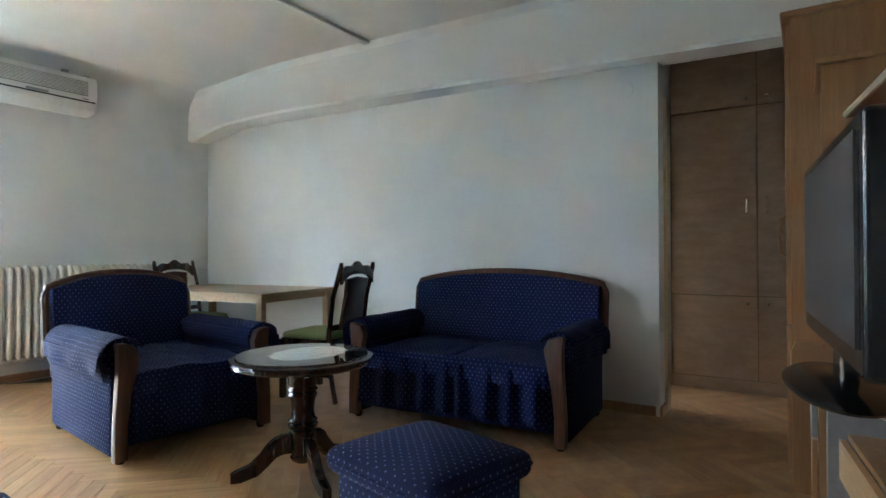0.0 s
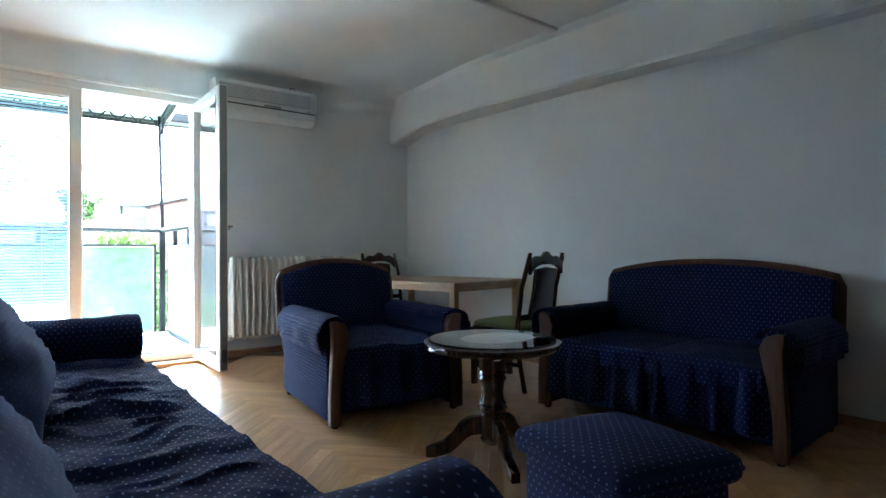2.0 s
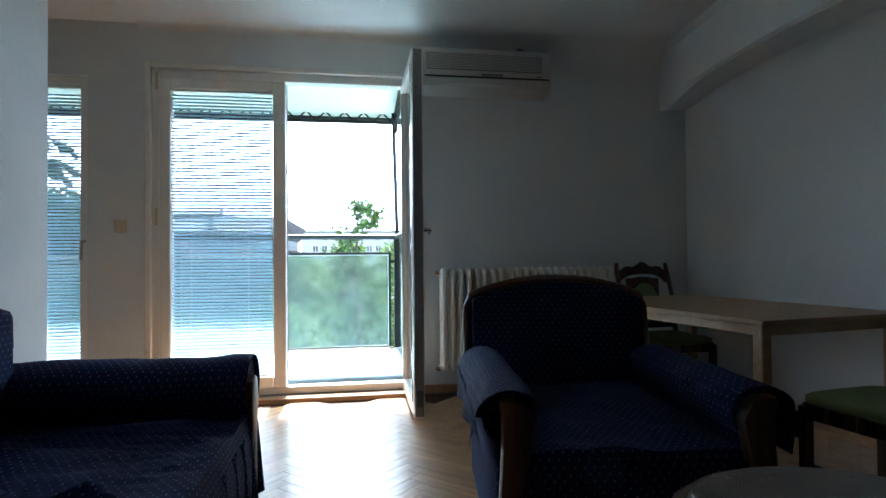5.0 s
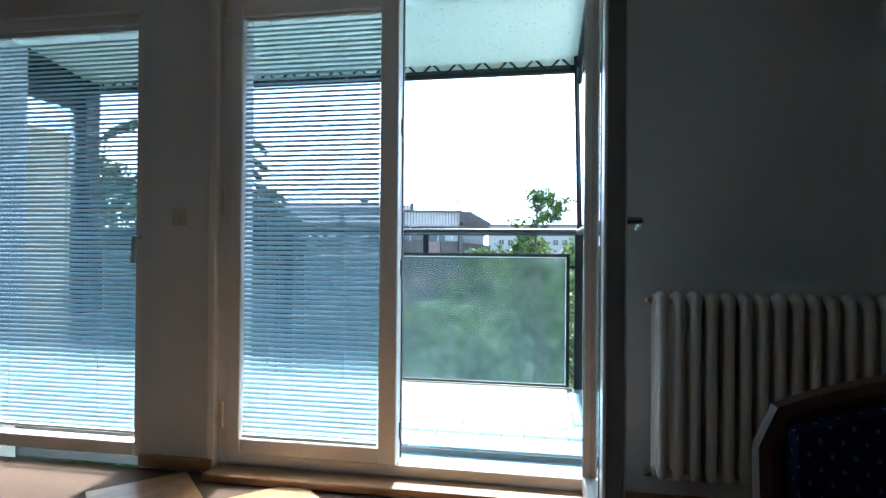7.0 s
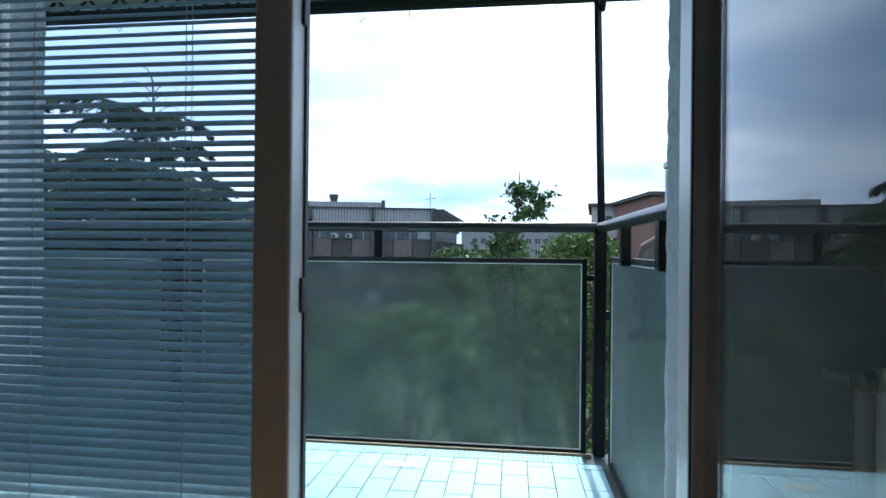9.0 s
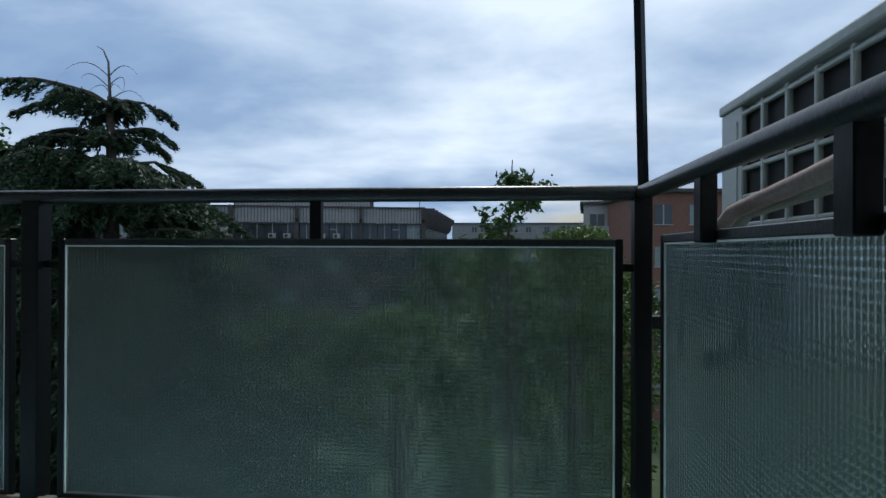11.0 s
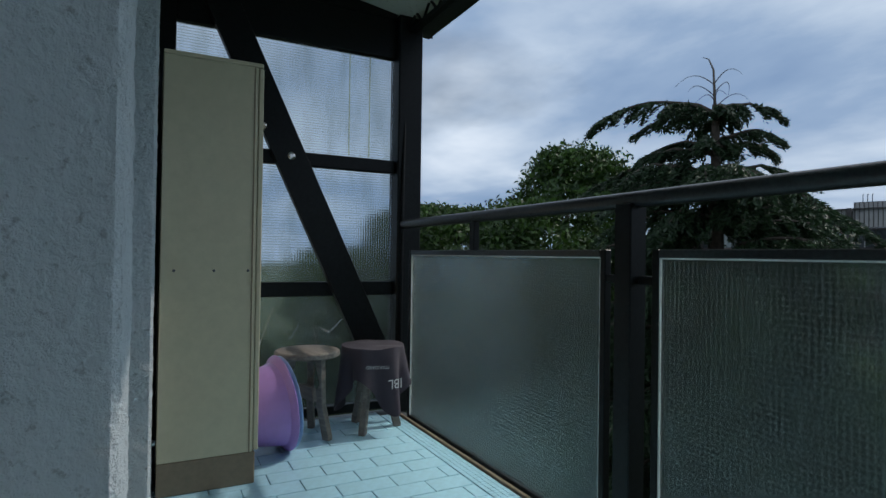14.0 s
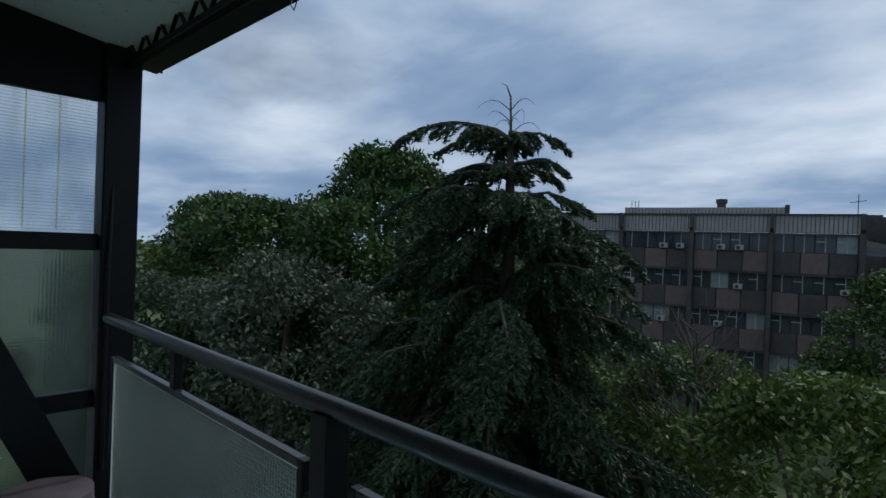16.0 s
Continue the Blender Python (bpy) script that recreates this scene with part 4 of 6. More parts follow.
for x in (-0.14, 0.14):
    for y in (-0.17, 0.17):
        part("foot", box((x - 0.02, y - 0.02, 0), (x + 0.02, y + 0.02, 0.035), 0.003), M_DARKWOOD, ott)

# ---- round coffee table ----
tab = thing("coffee_table", "round dark wood pedestal table with glass top", "coffee table", pose(2.03, 2.01, 0, 0, 0, 0))
def scallop(a, r):
    return 0.97 * r * (1 + 0.018 * abs(math.sin(a * 6)) - 0.01)
def top_edge(u, v):
    a = 2 * math.pi * u
    prof = [(0.02, 0.512), (0.29, 0.512), (0.318, 0.516), (0.328, 0.525), (0.322, 0.534), (0.334, 0.541), (0.332, 0.549), (0.318, 0.553), (0.02, 0.553)]
    r, z = prof[round(v * 8)]
    r = scallop(a, r) if r > 0.1 else r
    return (r * math.cos(a), r * math.sin(a), z)
part("tabletop", sheet(top_edge, 96, 8, wrap=True), M_DARKWOOD, tab, "dark polished scalloped rim", True)
g = bmesh.new()
lathe([(0.0, 0.0), (0.296, 0.0), (0.299, 0.002), (0.296, 0.0055), (0.0, 0.0055)], 64, (0, 0, 0.5565), g)
part("glass_top", g, M_GLASS, tab, "clear glass plate", True).visible_shadow = False
part("pedestal", lathe([(0.0, 0.075), (0.030, 0.062), (0.052, 0.075), (0.060, 0.09), (0.052, 0.10), (0.060, 0.112), (0.060, 0.205), (0.052, 0.215), (0.066, 0.225), (0.070, 0.238), (0.060, 0.248), (0.067, 0.258), (0.056, 0.270), (0.050, 0.30), (0.056, 0.35), (0.066, 0.375), (0.058, 0.388), (0.068, 0.398), (0.060, 0.412), (0.068, 0.425), (0.070, 0.455), (0.078, 0.47), (0.078, 0.512), (0.0, 0.512)], 28), M_DARKWOOD, tab, smooth=True)
for ang in (140, 245, 12):
    pr = [(0.03, 0.200), (0.09, 0.196), (0.125, 0.184), (0.16, 0.158), (0.19, 0.118), (0.235, 0.075), (0.295, 0.052), (0.315, 0.042), (0.315, 0.0), (0.27, 0.0), (0.20, 0.022), (0.155, 0.060), (0.12, 0.095), (0.09, 0.108), (0.03, 0.110)]
    part("leg", prism(pr, -0.022, 0.022, "y", bev=0.007), M_DARKWOOD, tab, smooth=True).matrix_basis = pose(0, 0, 0, 0, 0, ang)
tag = thing("paper_tag", "small white paper tag under the table rim", "tag", pose(1.93, 1.87, 0.485))
part("sheet", box((-0.02, -0.001, 0.0), (0.02, 0.001, 0.027)), M_LACE, tag)
doily = thing("doily", "white lace doily lying on the table glass", "doily", pose(2.05, 1.99, 0.5625))
bm = bmesh.new()
rng = random.Random(4)
def strip(r0, r1, n, gap, amp, k):
    for i in range(n):
        a0, a1 = 2 * math.pi * i / n, 2 * math.pi * (i + 1 - gap) / n
        q = []
        for a, r in ((a0, r0), (a1, r0), (a1, r1), (a0, r1)):
            rr = r * (1 + amp * abs(math.sin(a * k)))
            q.append(bm.verts.new((0.92 * rr * math.cos(a), 0.70 * rr * math.sin(a), 0.001)))
        bm.faces.new(q)
strip(0.0001, 0.03, 14, 0.25, 0, 1)
for j, r in enumerate((0.035, 0.055, 0.075, 0.098, 0.12, 0.142, 0.165, 0.185)):
    strip(r, r + 0.009, 90, 0.0, 0.06, 7)
    strip(r + 0.009, r + 0.022, 46 + 8 * j, 0.5, 0.06, 7)
part("lace", bm, M_LACE, doily)

# ---- dining table and chairs ----
dt = thing("dining_table", "light beech dining table with square legs", "table", pose(2.92, 3.39, 0, 0, 0, 9))
part("tabletop", box((0, 0, 0.708), (0.93, 1.45, 0.732), 0.004, 2), M_BEECH, dt)
for a, b in (((0.085, 0.05, 0.655), (0.85, 0.072, 0.708)), ((0.085, 1.378, 0.655), (0.85, 1.40, 0.708)), ((0.05, 0.085, 0.655), (0.072, 1.37, 0.708)), ((0.858, 0.085, 0.655), (0.88, 1.37, 0.708))):
    part("apron", box(a, b, 0.003), M_BEECH, dt)
for x in (0.03, 0.85):
    for y in (0.03, 1.37):
        part("leg", box((x, y, 0), (x + 0.055, y + 0.055, 0.708), 0.005), M_BEECH, dt)


def dining_chair(m):
    """Faces +y; its back stands at y = 0."""
    ob = thing("dining_chair", "dark wooden dining chair with green padded seat and carved back", "chair", m, group="chairs at the dining table")
    hw = 0.215
    for s in (-1, 1):
        part("back_post", tube([(s * hw, -0.03, 0.0), (s * hw, 0.02, 0.25), (s * hw, 0.025, 0.46), (s * hw, -0.01, 0.72), (s * (hw - 0.01), -0.07, 0.93), (s * (hw - 0.012), -0.075, 0.962)], [0.021, 0.022, 0.023, 0.021, 0.021, 0.016], 4), M_DARKWOOD, ob)
        part("front_leg", box((s * hw - 0.02, 0.40, 0), (s * hw + 0.02, 0.44, 0.42), 0.004), M_DARKWOOD, ob)
        part("stretcher", box((s * hw - 0.01, 0.02, 0.17), (s * hw + 0.01, 0.41, 0.20), 0.003), M_DARKWOOD, ob)
        part("seat_rail", box((s * hw - 0.012, 0.03, 0.37), (s * hw + 0.012, 0.41, 0.43), 0.003), M_DARKWOOD, ob)
    part("seat_rail", box((-hw, 0.41, 0.37), (hw, 0.435, 0.43), 0.003), M_DARKWOOD, ob)
    part("seat_rail", box((-hw, 0.01, 0.37), (hw, 0.035, 0.43), 0.003), M_DARKWOOD, ob)
    part("stretcher", box((-hw, 0.2, 0.175), (hw, 0.22, 0.195), 0.003), M_DARKWOOD, ob)
    def pad(u, v):
        a, e = 2 * math.pi * u, math.pi * (v - 0.5)
        def se(c, k):
            return math.copysign(abs(c) ** k, c)
        return (0.225 * se(math.cos(e), 0.3) * se(math.cos(a), 0.3), 0.23 + 0.225 * se(math.cos(e), 0.3) * se(math.sin(a), 0.3), 0.445 + 0.028 * se(math.sin(e), 0.7))
    part("seat", sheet(pad, 40, 12, wrap=True), M_GREEN, ob, "green patterned seat pad", True)
    n = 24
    def crest(t):
        return 0.915 + 0.045 * math.cos(t * math.pi / 2) ** 2 + 0.012 * math.cos(t * math.pi * 3)
    xs = [-0.2 + 0.4 * i / n for i in range(n + 1)]
    top = [(x, crest(x / 0.2)) for x in xs]
    low = [(x, 0.86 - 0.05 * (abs(x) / 0.2) ** 4 + 0.02 * math.cos(x / 0.2 * math.pi / 2)) for x in xs][::-1]
    part("crest_rail", prism(top + low, -0.083, -0.055, "y", bev=0.004), M_DARKWOOD, ob, smooth=True)
    part("splat", prism([(-0.14, 0.50), (0.14, 0.50), (0.125, 0.72), (0.135, 0.86), (0.0, 0.875), (-0.135, 0.86), (-0.125, 0.72)], -0.02, 0.0, "y", bev=0.004), M_DARKWOOD, ob).matrix_basis = pose(0, 0.085, 0.0, 9.5, 0, 0)
    pad2 = [(0.105 * math.cos(a), 0.68 + 0.145 * math.sin(a)) for a in [2 * math.pi * k / 28 for k in range(28)]]
    part("back_pad", prism(pad2, 0.0, 0.016, "y", bev=0.005), M_GREEN, ob, "green oval back pad", True).matrix_basis = pose(0, 0.086, 0.0, 9.5, 0, 0)
    part("lower_rail", box((-0.2, 0.005, 0.49), (0.2, 0.03, 0.53), 0.003), M_DARKWOOD, ob)
    return ob


ch = dining_chair(pose(3.22, 2.81, 0, 0, 0, 8.6))
copy_thing(ch, pose(3.32, 5.07, 0, 0, 0, 184))

# ---- radiator, air conditioner, small wall things ----
rad = thing("radiator", "cream cast-iron column radiator below the wall", "radiator", pose(1.80, 5.20, 0))
n, pitch = 23, 0.0605
sec = None
for i in range(n):
    if sec is None:
        b = bmesh.new()
        up, top, low = [0.20, 0.52, 0.84], 0.873, 0.168
        path = [(0, 0.0, low + 0.01)] + [(0, 0.0, z) for z in up] + [(0, 0.012, top), (0, 0.03, top + 0.008), (0, 0.05, top)] + [(0, 0.06, z) for z in up[::-1]] + [(0, 0.07, low), (0, 0.09, low - 0.008), (0, 0.108, low)] + [(0, 0.12, z) for z in up] + [(0, 0.12, top)]
        tube(path, [0.016] + [0.021] * 3 + [0.025, 0.027, 0.025] + [0.021] * 3 + [0.025, 0.027, 0.025] + [0.021] * 3 + [0.018], 10, b)
        o = part("section", b, M_RAD, rad, smooth=True)
        sec = o.data
    else:
        o = new("section", sec)
        o.parent = rad
    o.matrix_basis = pose(0.03 + i * pitch, 0, 0.035)
for z in (0.21, 0.905):
    part("header", tube([(0.0, 0.06, z), (n * pitch + 0.01, 0.06, z)], 0.022, 10), M_RAD, rad, smooth=True)
    part("plug", lathe([(0, 0), (0.02, 0), (0.02, 0.02), (0.012, 0.03), (0, 0.03)], 8), M_CHROME, rad).matrix_basis = pose(-0.0, 0.06, z, 0, -90, 0)
for x in (0.25, 1.15):
    part("bracket", box((x - 0.012, 0.10, 0.19), (x + 0.012, 0.22, 0.22), 0.003), M_RAD, rad)
    part("bracket", box((x - 0.012, 0.10, 0.82), (x + 0.012, 0.22, 0.85), 0.003), M_RAD, rad)
slab("wall_ledge", (1.80, W - 0.05, 0.875), (3.84, W, 0.893), M_WALL, "narrow painted ledge on the wall", 0.004)

ac = thing("air_conditioner", "aged white wall air conditioner with grey intake grille", "air conditioner", pose(1.68, W, 2.238))
part("body", prism([(0.0, 0.0), (-0.10, 0.0), (-0.17, 0.035), (-0.195, 0.10), (-0.20, 0.27), (-0.17, 0.315), (0.0, 0.325)], 0.0, 0.98, "x", bev=0.012), M_ACW, ac, smooth=True)
part("grille", box((0.035, -0.206, 0.145), (0.90, -0.198, 0.272), 0.003), M_GREYPL, ac, "grey slotted grille")
for i in range(11):
    z = 0.152 + i * 0.0112
    part("grille_slat", box((0.04, -0.2095, z), (0.895, -0.2055, z + 0.0055), 0.001), M_ACW, ac)
part("air_slot", box((0.02, -0.201, 0.094), (0.96, -0.193, 0.104)), M_BLACKFIN, ac)
part("vane", box((0.03, -0.192, 0.045), (0.95, -0.172, 0.088), 0.004), M_ACW, ac)
part("display", box((0.44, -0.208, 0.106), (0.60, -0.201, 0.125), 0.002), M_GREYPL, ac)
part("mark", box((0.86, -0.2035, 0.112), (0.905, -0.2005, 0.122)), M_GREYPL, ac)
part("cord", tube([(0.965, -0.02, 0.27), (1.0, -0.015, 0.20), (1.015, -0.012, 0.12), (0.995, -0.012, 0.05), (0.95, -0.012, 0.02), (0.90, -0.012, 0.03)], 0.006, 8), M_CREAM, ac, "pale power cord", True)
rem = thing("cable_clip", "small grey plug and cable lying on the air conditioner", "plug", pose(2.44, 5.33, 2.564))
part("plug_body", box((-0.02, -0.025, 0.0), (0.03, 0.02, 0.035), 0.006, 2), M_GREYPL, rem)
part("cable", tube([(0.03, 0, 0.01), (0.09, 0.01, 0.008), (0.15, -0.01, 0.01), (0.20, 0.0, 0.018)], 0.009, 8), M_GREYPL, rem, "", True)

sw = thing("light_switch", "cream light switch plate on the pier", "light switch", pose(-0.41, W, 1.25))
part("plate", box((-0.042, -0.010, -0.042), (0.042, 0, 0.042), 0.005, 2), M_CREAM, sw)
part("rocker", box((-0.024, -0.016, -0.024), (0.024, -0.010, 0.024), 0.003), M_CREAM, sw)
rose = thing("junction_cover", "round white junction box cover on the wall", "cover", pose(XR, 1.02, 2.07, 0, -90, 0))
part("disc", lathe([(0, 0), (0.052, 0), (0.050, 0.006), (0.0, 0.008)], 24), M_WALL, rose, smooth=True)

# ---- hall: built-in wardrobe and door casing ----
wd = thing("built_in_wardrobe", "brown grained wardrobe filling the hall to the ceiling", "wardrobe", pose(4.80, 0, 0))
part("carcass", box((0.022, -0.86, 0.0), (0.60, 0.93, 2.66)), M_PLINTH, wd)
part("plinth", box((0.008, -0.86, 0.0), (0.0215, 0.93, 0.09)), M_WARDROBE, wd)
for y0, y1 in ((0.345, 0.925), (-0.245, 0.335), (-0.835, -0.255)):
    for z0, z1, hz in ((0.10, 0.70, 0.655), (0.71, 2.08, 1.36), (2.09, 2.62, 2.14)):
        d = part("cupboard_door", box((0.0, y0, z0), (0.02, y1, z1), 0.003), M_WARDROBE, wd)
        hy = y0 + 0.06 if y0 > 0 else y1 - 0.06
        if z1 - z0 > 1:
            part("handle", tube([(0.0, hy, hz - 0.06), (-0.03, hy, hz - 0.045), (-0.034, hy, hz), (-0.03, hy, hz + 0.045), (0.0, hy, hz + 0.06)], 0.005, 8), M_CHROME, d, "", True)
        else:
            part("knob", lathe([(0, 0), (0.006, 0), (0.006, 0.015), (0.013, 0.022), (0.0, 0.028)], 12), M_CHROME, d, "", True).matrix_basis = pose(0, hy, hz, 0, -90, 0)
slab("door_casing", (4.025, 0.80, 0), (4.10, 0.949, 2.04), M_CREAM, "cream painted door casing in the hall", 0.006)
slab("door_casing", (4.10, 0.91, 2.0), (4.72, 0.949, 2.06), M_CREAM, "cream painted door casing in the hall", 0.006)
hd = thing("door_2", "cream painted hall door standing open", "door", kind="structure")
part("door_leaf", box((4.035, 1.075, 0.01), (4.075, 1.66, 1.99), 0.003), M_CREAM, hd)

# ---- wall unit with television ----
wu = thing("wall_unit", "beech laminate wall unit with tall cupboard and open shelves", "wall unit", pose(0, 0, 0))
UY, UT = 0.10, 2.03
part("tall_side", box((3.02, -0.42, 0.0), (3.045, UY, UT), 0.002), M_UNIT, wu)
part("tall_side", box((3.66, -0.42, 0.0), (3.68, UY, UT), 0.002), M_UNIT, wu)
part("tall_back", box((3.045, -0.42, 0.0), (3.66, -0.41, UT)), M_UNIT, wu)
part("cornice", box((2.995, -0.44, UT), (3.70, UY + 0.035, UT + 0.022), 0.005), M_UNIT, wu)
for x0, x1 in ((3.05, 3.345), (3.355, 3.66)):
    for z0, z1 in ((0.08, 0.70), (0.71, UT - 0.01)):
        d = part("cupboard_door", box((x0, UY, z0), (x1, UY + 0.02, z1), 0.003), M_UNIT, wu)
        if z0 > 0.5:
            hx = x1 - 0.04 if x0 < 3.2 else x0 + 0.04
            part("handle", tube([(hx, UY + 0.02, 1.0), (hx, UY + 0.05, 1.02), (hx, UY + 0.055, 1.10), (hx, UY + 0.05, 1.18), (hx, UY + 0.02, 1.20)], 0.006, 8), M_UNIT, d, "", True)
# middle unit: side panel, deep top, recess towards the tall cupboard
part("middle_side", box((2.60, -0.42, 0.68), (2.622, 0.0, 1.69), 0.003), M_UNIT, wu)
part("middle_top", box((2.58, -0.42, 1.69), (3.02, 0.015, 1.712), 0.003), M_UNIT, wu)
part("shelf", box((2.622, -0.41, 1.20), (3.02, -0.06, 1.22), 0.003), M_UNIT, wu)
over = [(2.60, -0.42), (2.60, -0.075), (2.14, -0.136), (1.62, -0.20), (1.30, -0.22), (1.30, -0.42)]
part("over_shelf", prism(over, 1.49, 1.514, "z", bev=0.003), M_UNIT, wu)
part("shelf_edge", tube([(x, y, 1.502) for x, y in over[1:5]], 0.0126, 6), M_CREAM, wu, "pale lipping")
part("back_panel", box((1.26, -0.43, 0.0), (3.02, -0.42, UT)), M_UNIT, wu)
part("upper_box", box((1.30, -0.42, 1.72), (2.58, -0.24, UT), 0.003), M_UNIT, wu)
cur = [(2.76, -0.40), (2.76, 0.085), (2.50, 0.092), (2.25, 0.088), (2.08, 0.078), (1.98, 0.055), (1.90, 0.005), (1.82, -0.05), (1.70, -0.125), (1.50, -0.20), (1.30, -0.24), (1.30, -0.40)]
shelf_ob = part("tv_shelf", prism(cur, 0.655, 0.68, "z", bev=0.003), M_UNIT, wu, "curved beech shelf with striped edge")
for k in range(5):
    part("edge_band", tube([(x, y + 0.001, 0.6575 + k * 0.005) for x, y in cur[1:11]], 0.0024, 6), M_CREAM if k % 2 == 0 else M_UNIT, shelf_ob)
part("low_cupboard", box((2.45, -0.40, 0.03), (2.82, 0.018, 0.655), 0.003), M_UNIT, wu)
dr = part("drawer_front", box((2.46, 0.019, 0.40), (2.81, 0.038, 0.645), 0.003), M_GREYPL, wu, "grey drawer front")
part("drawer_handle", tube([(2.58, 0.038, 0.57), (2.59, 0.062, 0.568), (2.68, 0.062, 0.568), (2.69, 0.038, 0.57)], [0.009, 0.007, 0.007, 0.009], 8), M_CHROME, dr, "", True)
part("low_door", box((2.46, 0.019, 0.06), (2.81, 0.036, 0.392), 0.003), M_UNIT, wu)
part("low_side", box((2.40, -0.40, 0.03), (2.448, -0.005, 0.655), 0.003), M_GREYPL, wu)
part("low_shelf", prism([(2.40, -0.40), (2.40, -0.06), (1.90, -0.12), (1.30, -0.19), (1.30, -0.40)], 0.425, 0.445, "z", bev=0.002), M_UNIT, wu)
part("shelf_front", prism([(2.40, -0.055), (2.40, -0.037), (1.90, -0.10), (1.30, -0.172), (1.30, -0.19), (1.90, -0.118)], 0.30, 0.424, "z"), M_BEECH, wu, "pale beech drawer front")
part("low_body", box((1.30, -0.40, 0.03), (2.40, -0.22, 0.30), 0.003), M_GREYPL, wu)
part("low_side", box((1.27, -0.40, 0.0), (1.30, -0.20, UT), 0.003), M_UNIT, wu)
tv = thing("television", "black flat television on a glossy stand", "television", pose(1.93, -0.015, 0.682, 0, 0, 185.6))
part("screen_case", box((-0.46, -0.02, 0.10), (0.46, 0.065, 0.61), 0.012, 3), M_BLACKPL, tv)
part("screen", box((-0.41, -0.026, 0.155), (0.41, -0.0205, 0.575)), M_SCREEN, tv, "dark matte screen")
part("neck", box((-0.06, 0.0, 0.015), (0.06, 0.04, 0.12), 0.006), M_BLACKPL, tv)
part("base", lathe([(0, 0), (0.30, 0), (0.31, 0.008), (0.28, 0.016), (0.06, 0.026), (0, 0.026)], 36), M_BLACKPL, tv, smooth=True).scale = (1.0, 0.38, 1.0)

# ---- balcony things ----
cab = thing("balcony_cabinet", "tall ivory balcony cabinet on brown plinth", "cabinet", pose(-2.50, 5.835, BZ))
part("plinth", box((0.02, 0.0, 0.0), (0.70, 0.375, 0.135), 0.004), M_PLINTH, cab)
part("carcass", box((0.0, 0.0, 0.135), (0.70, 0.365, 1.775), 0.003), M_CABINET, cab)
part("top", box((-0.01, 0.0, 1.775), (0.705, 0.385, 1.793), 0.003), M_CABINET, cab)
part("door", box((0.0, 0.368, 0.14), (0.70, 0.388, 1.772), 0.003), M_CABINET, cab)
for y in (0.05, 0.20, 0.335):
    part("screw_cap", lathe([(0, 0), (0.006, 0), (0.004, 0.003), (0, 0.003)], 10), M_STEELTRIM, cab).matrix_basis = pose(0.7, y, 0.905, 0, 90, 0)
part("corner_strip", box((0.70, 0.348, 0.137), (0.7035, 0.353, 1.773)), M_PLINTH, cab)
part("knob", lathe([(0, 0), (0.008, 0), (0.008, 0.012), (0.016, 0.02), (0.010, 0.03), (0, 0.03)], 12), M_CHROME, cab).matrix_basis = pose(0.60, 0.388, 1.55, -90, 0, 0)
jar = thing("small_bottle", "small dark bottle standing on the cabinet", "bottle", pose(-2.1, 6.02, BZ + 1.793))
part("bottle_body", lathe([(0, 0), (0.022, 0), (0.024, 0.006), (0.024, 0.05), (0.010, 0.065), (0.010, 0.085), (0, 0.085)], 16), M_BLACKPL, jar, smooth=True)


def stool(m, label):
    ob = thing("stool", label, "stool", m, group="wooden stools in the corner")
    part("seat", lathe([(0, 0.43), (0.165, 0.43), (0.172, 0.436), (0.172, 0.456), (0.165, 0.462), (0, 0.462)], 32), M_STOOL, ob)
    for k in range(3):
        leg = [(0.06, 0.43), (0.11, 0.43), (0.115, 0.30), (0.12, 0.18), (0.165, 0.02), (0.165, 0.0), (0.125, 0.0), (0.075, 0.19), (0.07, 0.25), (0.10, 0.29)]
        part("leg", prism(leg, -0.018, 0.018, "y", bev=0.004), M_STOOL, ob).matrix_basis = pose(0, 0, 0, 0, 0, 20 + 120 * k)
    part("stretcher", prism([(-0.09, 0.20), (0.09, 0.20), (0.07, 0.27), (-0.07, 0.27)], -0.012, 0.012, "y"), M_STOOL, ob)
    return ob


stool(pose(-2.33, 6.56, BZ, 0, 0, 15), "weathered round wooden stool with splayed legs")
stool(pose(-2.32, 6.93, BZ, 0, 0, 60), "weathered wooden stool hidden under a shirt")
shirt = thing("shirt", "faded plum t-shirt with white print draped over a stool", "shirt", pose(-2.32, 6.93, BZ + 0.464))
def drape(u, v):
    a = 2 * math.pi * u
    s = v * 0.54
    r = min(s, 0.176) + max(0, s - 0.176) * 0.03
    drop = max(0.0, s - 0.176)
    fold = math.sin(a * 7 + 2 * wob(math.cos(a), math.sin(a), 0, 1.3)) * 0.10 * drop
    hang = drop * (0.72 + 0.28 * math.sin(a * 3 + 0.7))
    z = 0.006 + 0.012 * wob(math.cos(a) * r * 9, math.sin(a) * r * 9, 2) * (1 - v) - hang
    return ((r + fold) * math.cos(a), (r + fold) * math.sin(a), max(z, -0.44))
part("cloth", sheet(drape, 110, 34, wrap=True), M_SHIRT, shirt, smooth=True)


def lettering(text, size, m, parent, mat_):
    cu = bpy.data.curves.new("lettering", "FONT")
    cu.body, cu.size, cu.extrude, cu.align_x = text, size, 0.0008, "CENTER"
    tmp = bpy.data.objects.new("lettering", cu)
    me = bpy.data.meshes.new_from_object(tmp)
    bpy.data.objects.remove(tmp)
    me.materials.clear()
    me.materials.append(mat_)
    o = new("lettering", me)
    o.parent = parent
    o.matrix_basis = m
    return o


